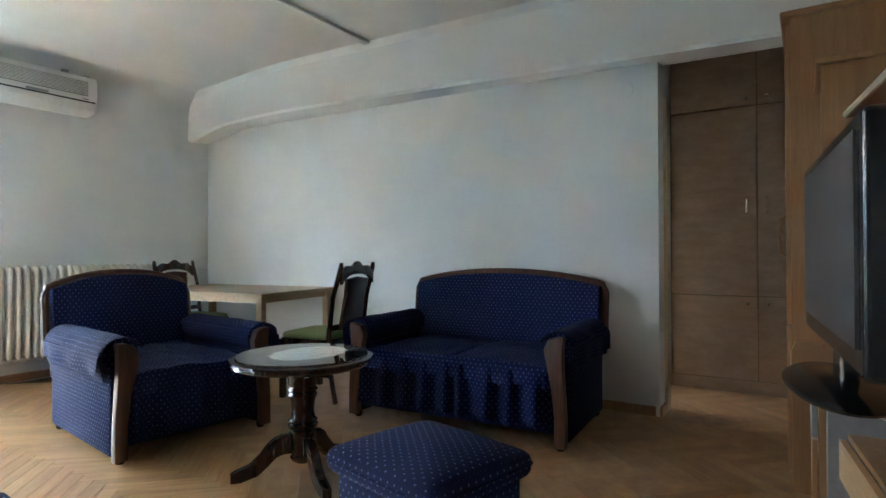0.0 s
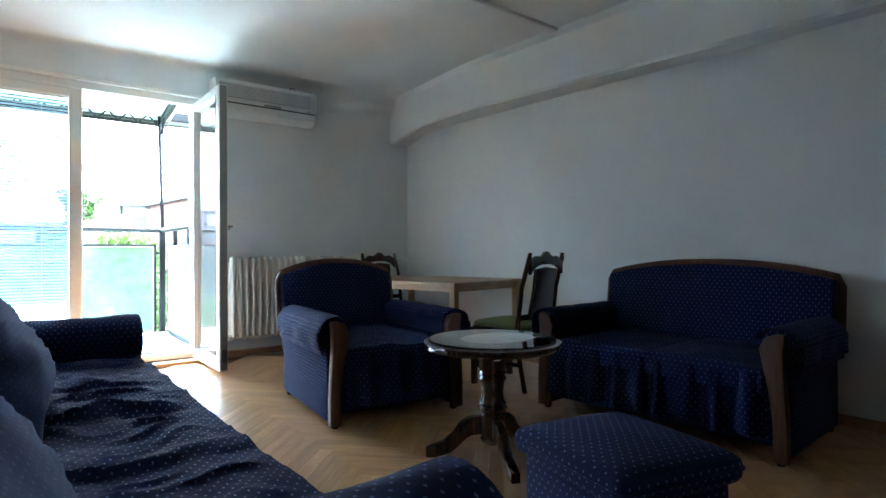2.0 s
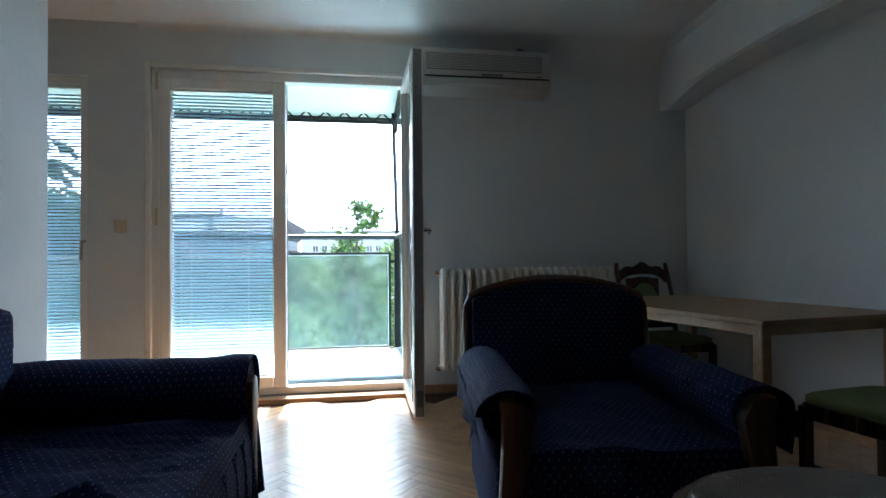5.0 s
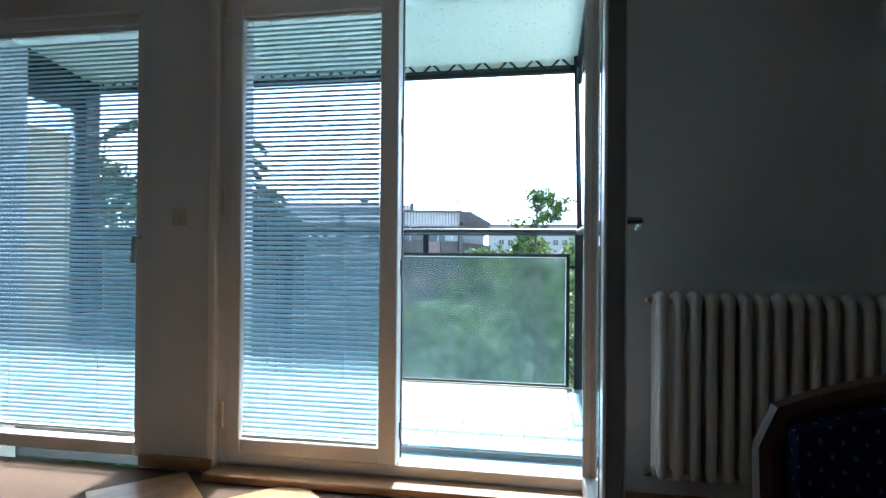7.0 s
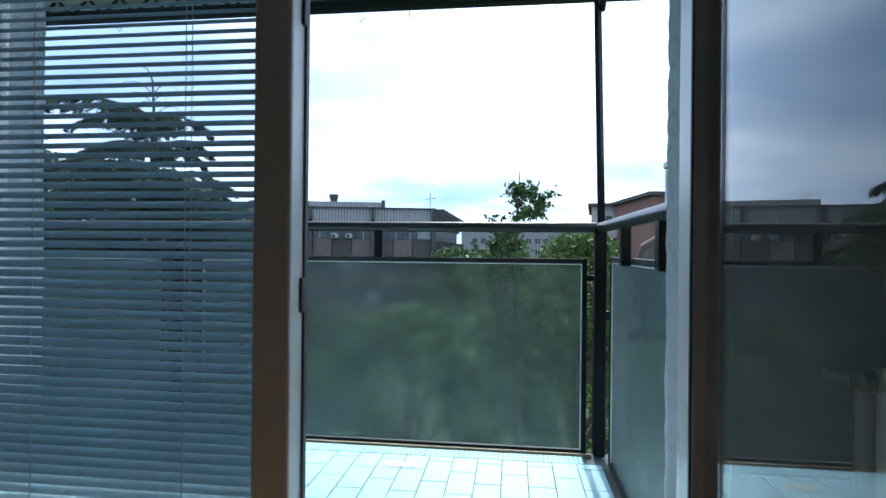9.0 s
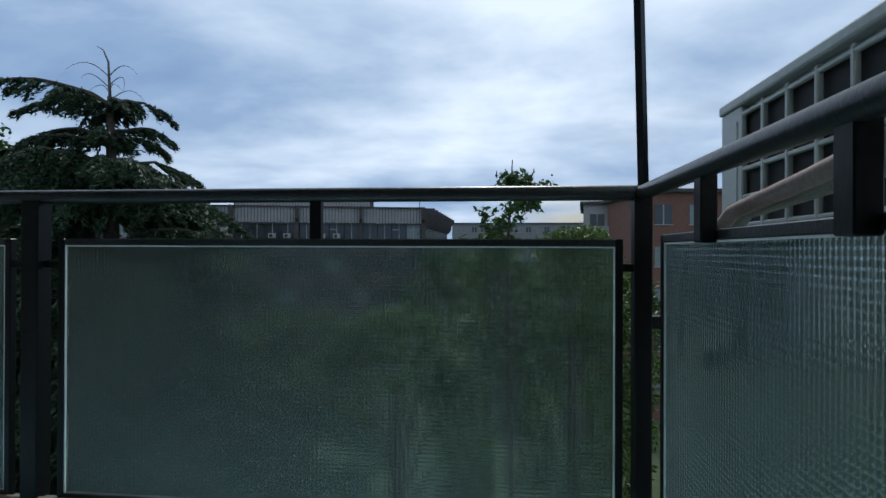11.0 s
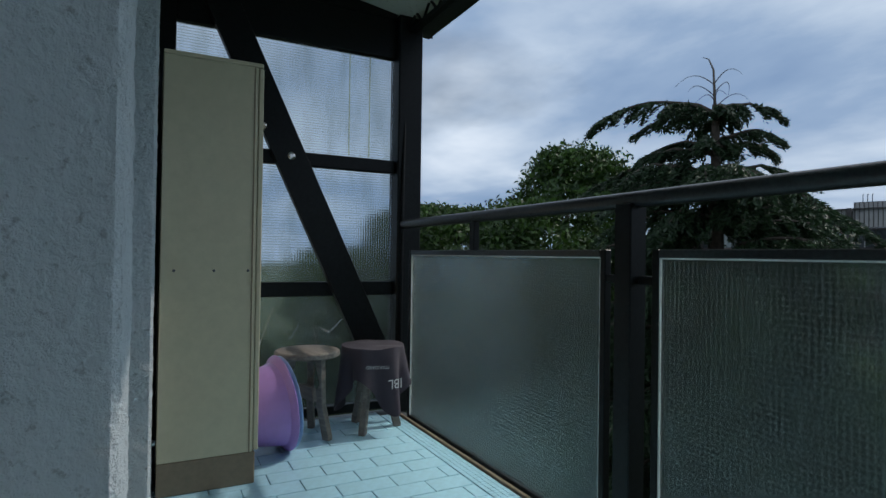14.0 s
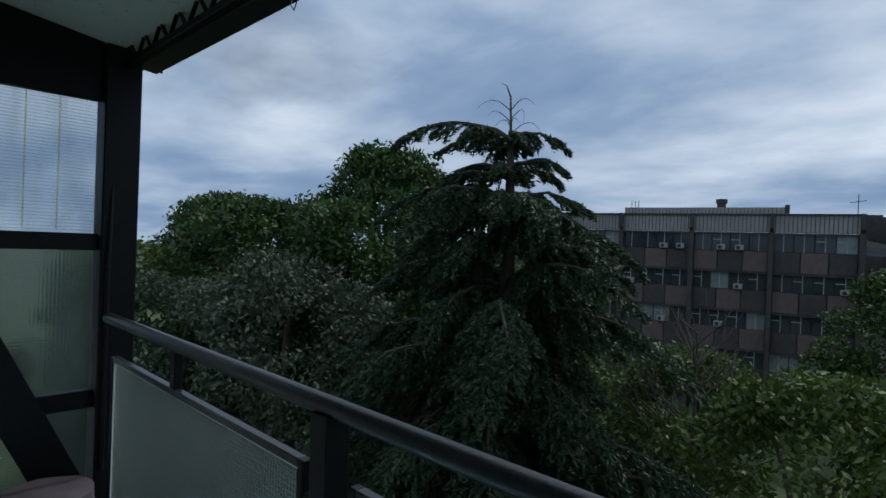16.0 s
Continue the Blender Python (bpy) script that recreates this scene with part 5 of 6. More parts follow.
lettering("STANDARD", 0.024, pose(0.212, -0.05, -0.075, 90, 180, 75), shirt, M_PRINT)
lettering("IBL", 0.072, pose(0.208, 0.055, -0.155, 90, 180, 105), shirt, M_PRINT)

tub = thing("basin", "lilac plastic basin leaning on its side, blue one inside", "basin", pose(-2.17, 6.385, BZ + 0.233, 0, 84, 99))
pr = [(0.0, -0.20), (0.15, -0.20), (0.165, -0.185), (0.205, -0.02), (0.235, 0.0), (0.238, 0.006), (0.232, 0.010), (0.20, -0.012), (0.158, -0.18), (0.0, -0.19)]
part("lilac_basin", lathe(pr[1:-1], 44, (0, 0, 0)), M_PURPLE, tub, smooth=True)
part("blue_basin", lathe([(r * 0.97, z + 0.022) for r, z in pr[1:-1]], 44), M_BLUEPL, tub, "pale blue plastic", True)

drain = thing("floor_drain", "small perforated drain plate in the tiles", "drain", pose(0.66, 6.92, BZ + 0.001))
part("plate", box((-0.075, -0.03, 0), (0.075, 0.03, 0.003), 0.001), M_ACW, drain)
for i in range(6):
    for j in range(2):
        part("hole", lathe([(0, 0), (0.006, 0), (0.006, 0.0006), (0, 0.0006)], 8, (-0.058 + i * 0.023, -0.012 + j * 0.024, 0.0031)), M_BLACKFIN, drain)
wire = thing("clothes_wire", "thin bent wires leaning in the corner", "wire", pose(-2.5, 6.5, 0.55))
part("strand", tube([(0, 0.05, 0.10), (0.02, 0.0, 0.02), (0.03, -0.10, 0.2), (0.02, -0.2, -0.1), (0.0, -0.25, -0.30)], 0.0025, 6), M_CHROME, wire)
part("strand", tube([(0.0, 0.30, 0.12), (0.03, 0.22, 0.05), (0.04, 0.12, 0.10), (0.02, 0.16, -0.06)], 0.0025, 6), M_CHROME, wire)

# outdoor unit beyond the side rail
ou = thing("outdoor_unit", "grey outdoor air conditioner with square grille on steel brackets", "air conditioner", pose(2.10, 6.55, 0.78))
LY, LZ = 1.12, 0.86
part("case", box((0.012, 0, 0), (0.34, LY, LZ), 0.012, 2), M_ACOUT, ou)
part("coil", box((0.002, 0.05, 0.05), (0.010, LY - 0.20, LZ - 0.07)), M_BLACKFIN, ou, "dark cooling fins")
part("lid", box((-0.03, -0.01, LZ - 0.035), (0.35, LY + 0.01, LZ + 0.006), 0.008, 2), M_ACOUT, ou)
part("corner_panel", box((-0.022, LY - 0.20, 0.0), (0.0, LY, LZ - 0.035), 0.008, 2), M_ACOUT, ou)
part("pressed_panel", box((-0.026, LY - 0.165, 0.25), (-0.0215, LY - 0.045, LZ - 0.09), 0.006, 2), M_ACOUT, ou)
part("corner_panel", box((-0.022, 0.0, 0.0), (0.0, 0.05, LZ - 0.035), 0.006), M_ACOUT, ou)
for i in range(6):
    y = 0.05 + i * (LY - 0.25) / 5
    part("grille_bar", box((-0.024, y - 0.010, 0.03), (-0.004, y + 0.010, LZ - 0.05), 0.004), M_ACOUT, ou)
for i in range(8):
    z = 0.04 + i * (LZ - 0.11) / 7
    part("grille_bar", box((-0.0222, 0.05, z - 0.008), (-0.0052, LY - 0.2, z + 0.008), 0.004), M_ACOUT, ou)
for y in (0.15, 0.95):
    part("bracket", box((-0.40, y - 0.02, -0.05), (0.45, y + 0.02, 0.0), 0.003), M_RAIL, ou)
    part("bracket_post", box((-0.2, y - 0.02, -0.05), (-0.16, y + 0.02, 0.28), 0.003), M_RAIL, ou)
pip = thing("insulated_pipes", "wrapped refrigerant pipes running behind the side rail", "pipe", pose(0, 0, 0))
part("foil_pipe", tube([(1.85, 7.0, 1.10), (1.80, 6.75, 1.15), (1.78, 6.4, 1.17), (1.78, 6.0, 1.20), (1.78, 5.71, 1.24)], 0.028, 12), M_FOIL, pip, "", True)
part("hose", tube([(1.80, 7.02, 0.7), (1.79, 7.0, 0.95), (1.77, 6.9, 1.08), (1.75, 6.7, 1.14), (1.74, 6.3, 1.18), (1.74, 5.71, 1.26)], 0.020, 10), M_PIPE, pip, "", True)

# ---- outside: ground, buildings, trees ----
GZ = -10.5
bm = sheet(lambda u, v: (-700 + 1400 * u, -300 + 1400 * v, GZ + 0.0), 14, 14)
setting("ground", bm, M_GRASS, "grass and earth between the blocks")
# our own block below and beside the flat
slab("own_block", (-9.0, -6.0, GZ), (9.0, 5.40, -0.21), M_FACADE, "pale rendered lower storeys of the block")


def window_row(ob, x0, n, w, z0, h, y, rng, frame_mat):
    for i in range(n):
        x = x0 + i * w
        kind_ = rng.random()
        wnd = part("window", box((x + 0.04, y, z0), (x + w - 0.04, y + 0.05, z0 + h)), M_DARKWIN if kind_ < 0.62 else M_PALEWIN, ob)
        part("window_frame", box((x + w * 0.5 - 0.03, y - 0.02, z0), (x + w * 0.5 + 0.03, y, z0 + h)), frame_mat, wnd)
        if rng.random() < 0.5:
            part("window_frame", box((x + 0.05, y - 0.02, z0 + h * 0.62), (x + w * 0.5 - 0.03, y, z0 + h * 0.67)), frame_mat, wnd)


def office():
    rng = random.Random(8)
    ob = thing("office_building", "grey concrete office block with corrugated parapet and window air conditioners", "building", pose(-6.0, 56.0, 0, 0, 0, 13.4))
    L, top = 30.0, 4.95
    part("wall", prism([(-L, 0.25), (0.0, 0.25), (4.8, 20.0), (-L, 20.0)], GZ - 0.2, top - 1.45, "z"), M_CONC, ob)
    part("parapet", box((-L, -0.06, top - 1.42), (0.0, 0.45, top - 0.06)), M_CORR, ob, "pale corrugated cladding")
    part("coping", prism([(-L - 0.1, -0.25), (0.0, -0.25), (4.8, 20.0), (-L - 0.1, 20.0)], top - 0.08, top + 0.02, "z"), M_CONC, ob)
    part("end_parapet", prism([(-0.3, 0.46), (0.0, 0.46), (4.75, 20.0), (4.4, 20.0)], top - 1.45, top - 0.09, "z"), M_CORR, ob)
    part("roof", box((-L, 0.46, top - 0.6), (-0.4, 14.0, top - 0.3)), M_CONC, ob)
    for i in range(int(L / 0.28)):
        x = -L + 0.14 + i * 0.28
        part("parapet_rib", box((x - 0.02, -0.11, top - 1.40), (x + 0.02, -0.06, top - 0.09)), M_CONC, ob)
    bay = 5.6
    for k in range(6):
        xb = -k * bay
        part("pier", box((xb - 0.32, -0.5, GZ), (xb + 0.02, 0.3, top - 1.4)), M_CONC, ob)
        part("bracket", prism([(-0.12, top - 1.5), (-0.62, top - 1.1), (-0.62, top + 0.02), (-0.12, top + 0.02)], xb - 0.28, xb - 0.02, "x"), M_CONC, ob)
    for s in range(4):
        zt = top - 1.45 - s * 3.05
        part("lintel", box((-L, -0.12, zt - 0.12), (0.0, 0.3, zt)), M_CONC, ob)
        for k in range(5):
            x0 = -(k + 1) * bay
            window_row(ob, x0, 4, (bay - 0.32) / 4, zt - 1.42, 1.30, 0.14, rng, M_CORR)
            for j in range(3):
                a = x0 + 0.02 + j * (bay - 0.34) / 3
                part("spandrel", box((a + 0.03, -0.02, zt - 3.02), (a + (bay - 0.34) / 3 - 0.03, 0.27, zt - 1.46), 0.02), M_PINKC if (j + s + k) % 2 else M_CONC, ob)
            for j in range(4):
                if rng.random() < 0.32:
                    xx = x0 + 0.4 + j * 1.3
                    acu = part("window_unit", box((xx, -0.32, zt - 1.40), (xx + 0.62, 0.10, zt - 0.98), 0.03), M_CORR, ob)
                    part("fan", lathe([(0, 0), (0.15, 0), (0.15, 0.02), (0, 0.02)], 14), M_BLACKFIN, acu).matrix_basis = pose(xx + 0.23, -0.325, zt - 1.19, 90, 0, 0)
    # end face with its concrete brackets
    for k in range(9):
        y = 0.5 + k * 2.4
        x = 0.242 * (y - 0.25)
        for zb in (0.0, 3.05, 6.1):
            pts = [(x, top - 1.9 - zb), (x + 0.25, top - 1.75 - zb), (x + 0.55, top - 1.35 - zb), (x + 0.6, top - 0.8 - zb), (x + 0.95, top - 0.35 - zb), (x + 0.95, top - zb), (x, top - zb)]
            part("end_bracket", prism(pts, y - 0.14, y + 0.14, "y"), M_CONC, ob)
    for zb in (1.5, 4.55, 7.6):
        part("end_window_band", prism([(0.17, 1.0), (0.22, 1.0), (4.75, 19.6), (4.70, 19.6)], top - zb - 1.45, top - zb - 0.2, "z"), M_DARKWIN, ob)
    part("penthouse", box((-17.5, 3.0, top - 0.3), (-4.6, 9.0, top + 0.75)), M_CORR, ob)
    for i in range(44):
        x = -17.4 + i * 0.29
        part("penthouse_rib", box((x - 0.02, 2.95, top), (x + 0.02, 3.0, top + 0.7)), M_CONC, ob)
    part("roof_vent", lathe([(0, 0), (0.35, 0), (0.35, 0.35), (0.45, 0.4), (0.45, 0.75), (0, 0.8)], 14, (-9.6, 3.8, top + 0.75)), M_CONC, ob)
    part("roof_vent", box((-4.95, 2.9, top + 0.3), (-4.6, 3.2, top + 0.95)), M_CONC, ob)
    part("aerial", tube([(-0.4, 0.6, top), (-0.4, 0.6, top + 1.5)], 0.03, 5), M_CONC, ob)
    part("aerial", tube([(-0.9, 0.6, top + 0.9), (0.1, 0.6, top + 1.05)], 0.025, 5), M_CONC, ob)
    for x in (-16.9, -16.6, -16.3):
        part("ladder_hoop", tube([(x, 3.0, top + 0.7), (x, 3.0, top + 1.3), (x, 3.3, top + 1.35)], 0.03, 5), M_CONC, ob)
    return ob


office()


def housing(name, label, m, L, depth, z_top, wall_mat, storeys, cols, balconies, seed):
    rng = random.Random(seed)
    ob = thing(name, label, "building", m)
    part("wall", box((0, 0, GZ - 0.2), (L, depth, z_top)), wall_mat, ob)
    part("roof", box((-0.3, -0.3, z_top), (L + 0.3, depth + 0.3, z_top + 0.25)), M_CONC, ob)
    for s in range(storeys):
        z = z_top - 2.2 - s * 2.9
        for c in range(cols):
            x = L * (c + 0.5) / cols
            w = part("window", box((x - 0.6, -0.04, z), (x + 0.6, 0.05, z + 1.35)), M_DARKWIN if rng.random() < 0.7 else M_PALEWIN, ob)
            part("window_frame", box((x - 0.04, -0.07, z), (x + 0.04, -0.04, z + 1.35)), M_CORR, w)
            part("window_frame", box((x - 0.66, -0.07, z - 0.06), (x + 0.66, -0.03, z)), M_CORR, w)
            if balconies and c % 2 == 0:
                b = part("balcony", box((x - 1.1, -1.2, z - 0.75), (x + 1.1, 0.0, z - 0.6)), M_CONC, ob)
                part("balcony_front", box((x - 1.1, -1.2, z - 0.6), (x + 1.1, -1.14, z + 0.25)), M_LIGHTFAC, b)
    return ob


housing("apartment_building", "pale apartment house with balconies and brick bays", pose(8.1, 55, 0, 0, 0, -8), 4.6, 12, 5.1, M_LIGHTFAC, 5, 2, True, 3)
housing("apartment_building", "red-brown brick apartment house with small windows", pose(10.9, 45, 0, 0, 0, 6), 12, 9, 5.1, M_BRICK, 5, 5, False, 5)
housing("far_terrace", "long low grey housing on the horizon", pose(-12, 150, 0), 60, 10, 8.0, M_FARFAC, 6, 26, False, 6)
housing("far_terrace", "long low grey housing on the horizon", pose(-80, 120, 0, 0, 0, 30), 40, 10, 4.2, M_FARFAC, 5, 16, False, 7)


def leaves(points, normals_up, size, rng, droop=0.0):
    """Many small leaf blades at the points, as one vertex and face list."""
    n = len(points)
    a = rng.normal(size=(n, 3))
    a /= np.linalg.norm(a, axis=1)[:, None]
    a[:, 2] -= droop
    a /= np.linalg.norm(a, axis=1)[:, None]
    b = np.cross(a, rng.normal(size=(n, 3)))
    b /= np.linalg.norm(b, axis=1)[:, None]
    s = size * rng.uniform(0.6, 1.3, size=(n, 1))
    v = np.stack([points - a * s, points + b * s * 0.45, points + a * s, points - b * s * 0.45], axis=1).reshape(-1, 3)
    f = np.arange(4 * n).reshape(-1, 4)
    return v, f


def raw_mesh(name, v, f, material, parent, label=""):
    me = bpy.data.meshes.new(name)
    me.from_pydata(v.tolist(), [], f.tolist())
    me.materials.append(material)
    o = new(name, me)
    o.parent = parent
    if label:
        o["label"] = label
    return o


def broadleaf(x, y, top, r, tall, material, label, seed, count=9000, size=0.13, name="tree"):
    rng = np.random.default_rng(seed)
    ob = thing(name, label, "tree", pose(x, y, GZ))
    hgt = top - GZ
    base = hgt - tall
    lean = rng.normal(size=2) * 0.25
    limbs = tube([(0, 0, -0.1), (lean[0] * 0.4, lean[1] * 0.4, base * 0.5), (lean[0], lean[1], base + tall * 0.3), (lean[0], lean[1], base + tall * 0.75)], [0.32, 0.24, 0.16, 0.05], 9)
    clumps = []
    for i in range(46):
        u = rng.uniform(0.05, 1.0)
        a = rng.uniform(0, 2 * math.pi)
        prof = r * (math.sin(math.pi * min(1.0, u * 0.86 + 0.12)) ** 0.7)
        rad = prof * rng.uniform(0.55, 1.0)
        cr = r * rng.uniform(0.20, 0.36)
        c = np.array((lean[0] + rad * math.cos(a), lean[1] + rad * math.sin(a), min(base + u * tall, hgt - 0.72 * cr - 0.35 * r * (rad / r) ** 2)))
        clumps.append((c, cr))
        if i % 4 == 0:
            tube([(lean[0], lean[1], base + u * tall * 0.45), tuple((c * 0.5 + np.array((lean[0], lean[1], base + u * tall * 0.6)) * 0.5).tolist()), tuple(c.tolist())], [0.09, 0.05, 0.015], 6, limbs)
    part("trunk", limbs, M_BARK, ob, "grey-brown trunk and limbs", True)
    pts = []
    per = count // len(clumps)
    for c, cr in clumps:
        d = rng.normal(size=(per, 3))
        d /= np.linalg.norm(d, axis=1)[:, None]
        k = rng.uniform(0.45, 1.0, size=(per, 1)) ** 0.6
        pts.append(c + d * k * cr * np.array((1.0, 1.0, 0.75)) * rng.uniform(0.8, 1.2, size=(per, 1)))
    p = np.concatenate(pts)
    v, f = leaves(p, None, size, rng)
    tagged(raw_mesh("crown", v, f, material, ob), kind="stuff")
    return ob


TREES = (
    (-17.5, 21.5, 5.65, 4.2, 9.5, M_LEAF1, "tall dark green broadleaf tree", 22000, 0.17),
    (-20.5, 17.5, 3.3, 3.6, 9.0, M_LEAF1, "dark green broadleaf tree", 13000, 0.17),
    (-15.0, 18.0, 3.1, 3.0, 9.0, M_LEAF1, "dark green broadleaf tree", 13000, 0.15),
    (-27.5, 19.5, 3.95, 4.0, 10.0, M_LEAF1, "rounded dark green broadleaf tree", 14000, 0.19),
    (-23.0, 13.0, 1.5, 3.4, 9.0, M_LEAF2, "yellowish green broadleaf tree", 12000, 0.16),
    (-13.2, 14.6, 1.3, 3.3, 8.0, M_LEAF3, "silvery leaved tree in bloom", 16000, 0.12),
    (-17.0, 12.5, 0.6, 3.0, 8.0, M_LEAF3, "silvery leaved tree in bloom", 12000, 0.12),
    (-10.5, 23.5, 1.3, 3.4, 8.5, M_LEAF2, "yellowish green broadleaf tree", 13000, 0.14),
    (-12.5, 20.0, 1.8, 3.2, 8.5, M_LEAF1, "dark green broadleaf tree", 12000, 0.14),
    (-5.6, 22.0, -0.9, 2.6, 7.0, M_LEAF2, "yellowish green broadleaf tree", 11000, 0.13),
    (-1.6, 18.0, -0.3, 2.9, 7.5, M_LEAF2, "yellowish green broadleaf tree", 13000, 0.12),
    (-9.6, 12.0, -3.2, 2.8, 6.0, M_LEAF1, "dark green broadleaf tree below the balcony", 9000, 0.13),
    (3.4, 21.0, 1.75, 2.4, 8.0, M_LEAF2, "yellowish green broadleaf tree", 10000, 0.12),
    (0.6, 25.0, 1.75, 2.6, 8.0, M_LEAF2, "yellowish green broadleaf tree", 10000, 0.14),
    (6.0, 34.0, 1.7, 3.2, 8.5, M_LEAF1, "green broadleaf tree by the apartment house", 9000, 0.18),
    (-2.5, 42.0, 1.4, 3.6, 8.5, M_LEAF1, "green broadleaf tree by the office block", 9000, 0.2),
)
for i, (x, y, top, r, tall, m_, label, count, size) in enumerate(TREES):
    broadleaf(x, y, top, r, tall, m_, label, 40 + i, int(count * 1.9), size * 0.72)


def sapling(x, y, top, spread, material, label, seed):
    """A slim young tree: rising branches with twigs, leaves along them, and gaps between."""
    rng = np.random.default_rng(seed)
    ob = thing("tree", label, "tree", pose(x, y, GZ))
    hgt = top - GZ
    wood_ = tube([(0, 0, -0.1), (0.05, 0.0, hgt * 0.5), (-0.03, 0.04, hgt - 1.6), (0.04, 0.0, hgt - 0.15)], [0.09, 0.06, 0.035, 0.008], 7)
    pts = []
    for i in range(40):
        low = rng.uniform(0, 1) ** 0.8
        z0 = hgt - 0.42 - 4.2 * low
        a, l = 2.4 * i + rng.normal() * 0.4, spread * rng.uniform(0.55, 1.1) * (0.62 + 0.75 * low)
        path = [(0, 0, z0), (l * 0.5 * math.cos(a), l * 0.5 * math.sin(a), z0 + l * rng.uniform(0.25, 0.5)), (l * math.cos(a + 0.25), l * math.sin(a + 0.25), z0 + l * rng.uniform(0.45, 0.8))]
        tube(path, [0.016, 0.010, 0.004], 5, wood_)
        p = np.array(path)
        for k in range(9):
            w = rng.uniform(0.25, 1.0)
            c = p[0] * (1 - w) ** 2 + 2 * p[1] * w * (1 - w) + p[2] * w * w
            tip = c + np.array((rng.normal() * 0.14, rng.normal() * 0.14, rng.uniform(-0.06, 0.20)))
            tube([tuple(c.tolist()), tuple(tip.tolist())], [0.005, 0.002], 4, wood_)
            f = rng.uniform(0.1, 1.05, size=(13, 1))
            pts.append(c * (1 - f) + tip * f + rng.normal(size=(13, 3)) * 0.04)
    part("trunk", wood_, M_BARK, ob, "thin grey trunk and branches", True)
    v, f = leaves(np.concatenate(pts), None, 0.062, rng)
    tagged(raw_mesh("crown", v, f, material, ob), kind="stuff")
    return ob


sapling(1.28, 15.2, 2.80, 0.95, M_LEAF1, "slim young tree reaching above the railing", 31)


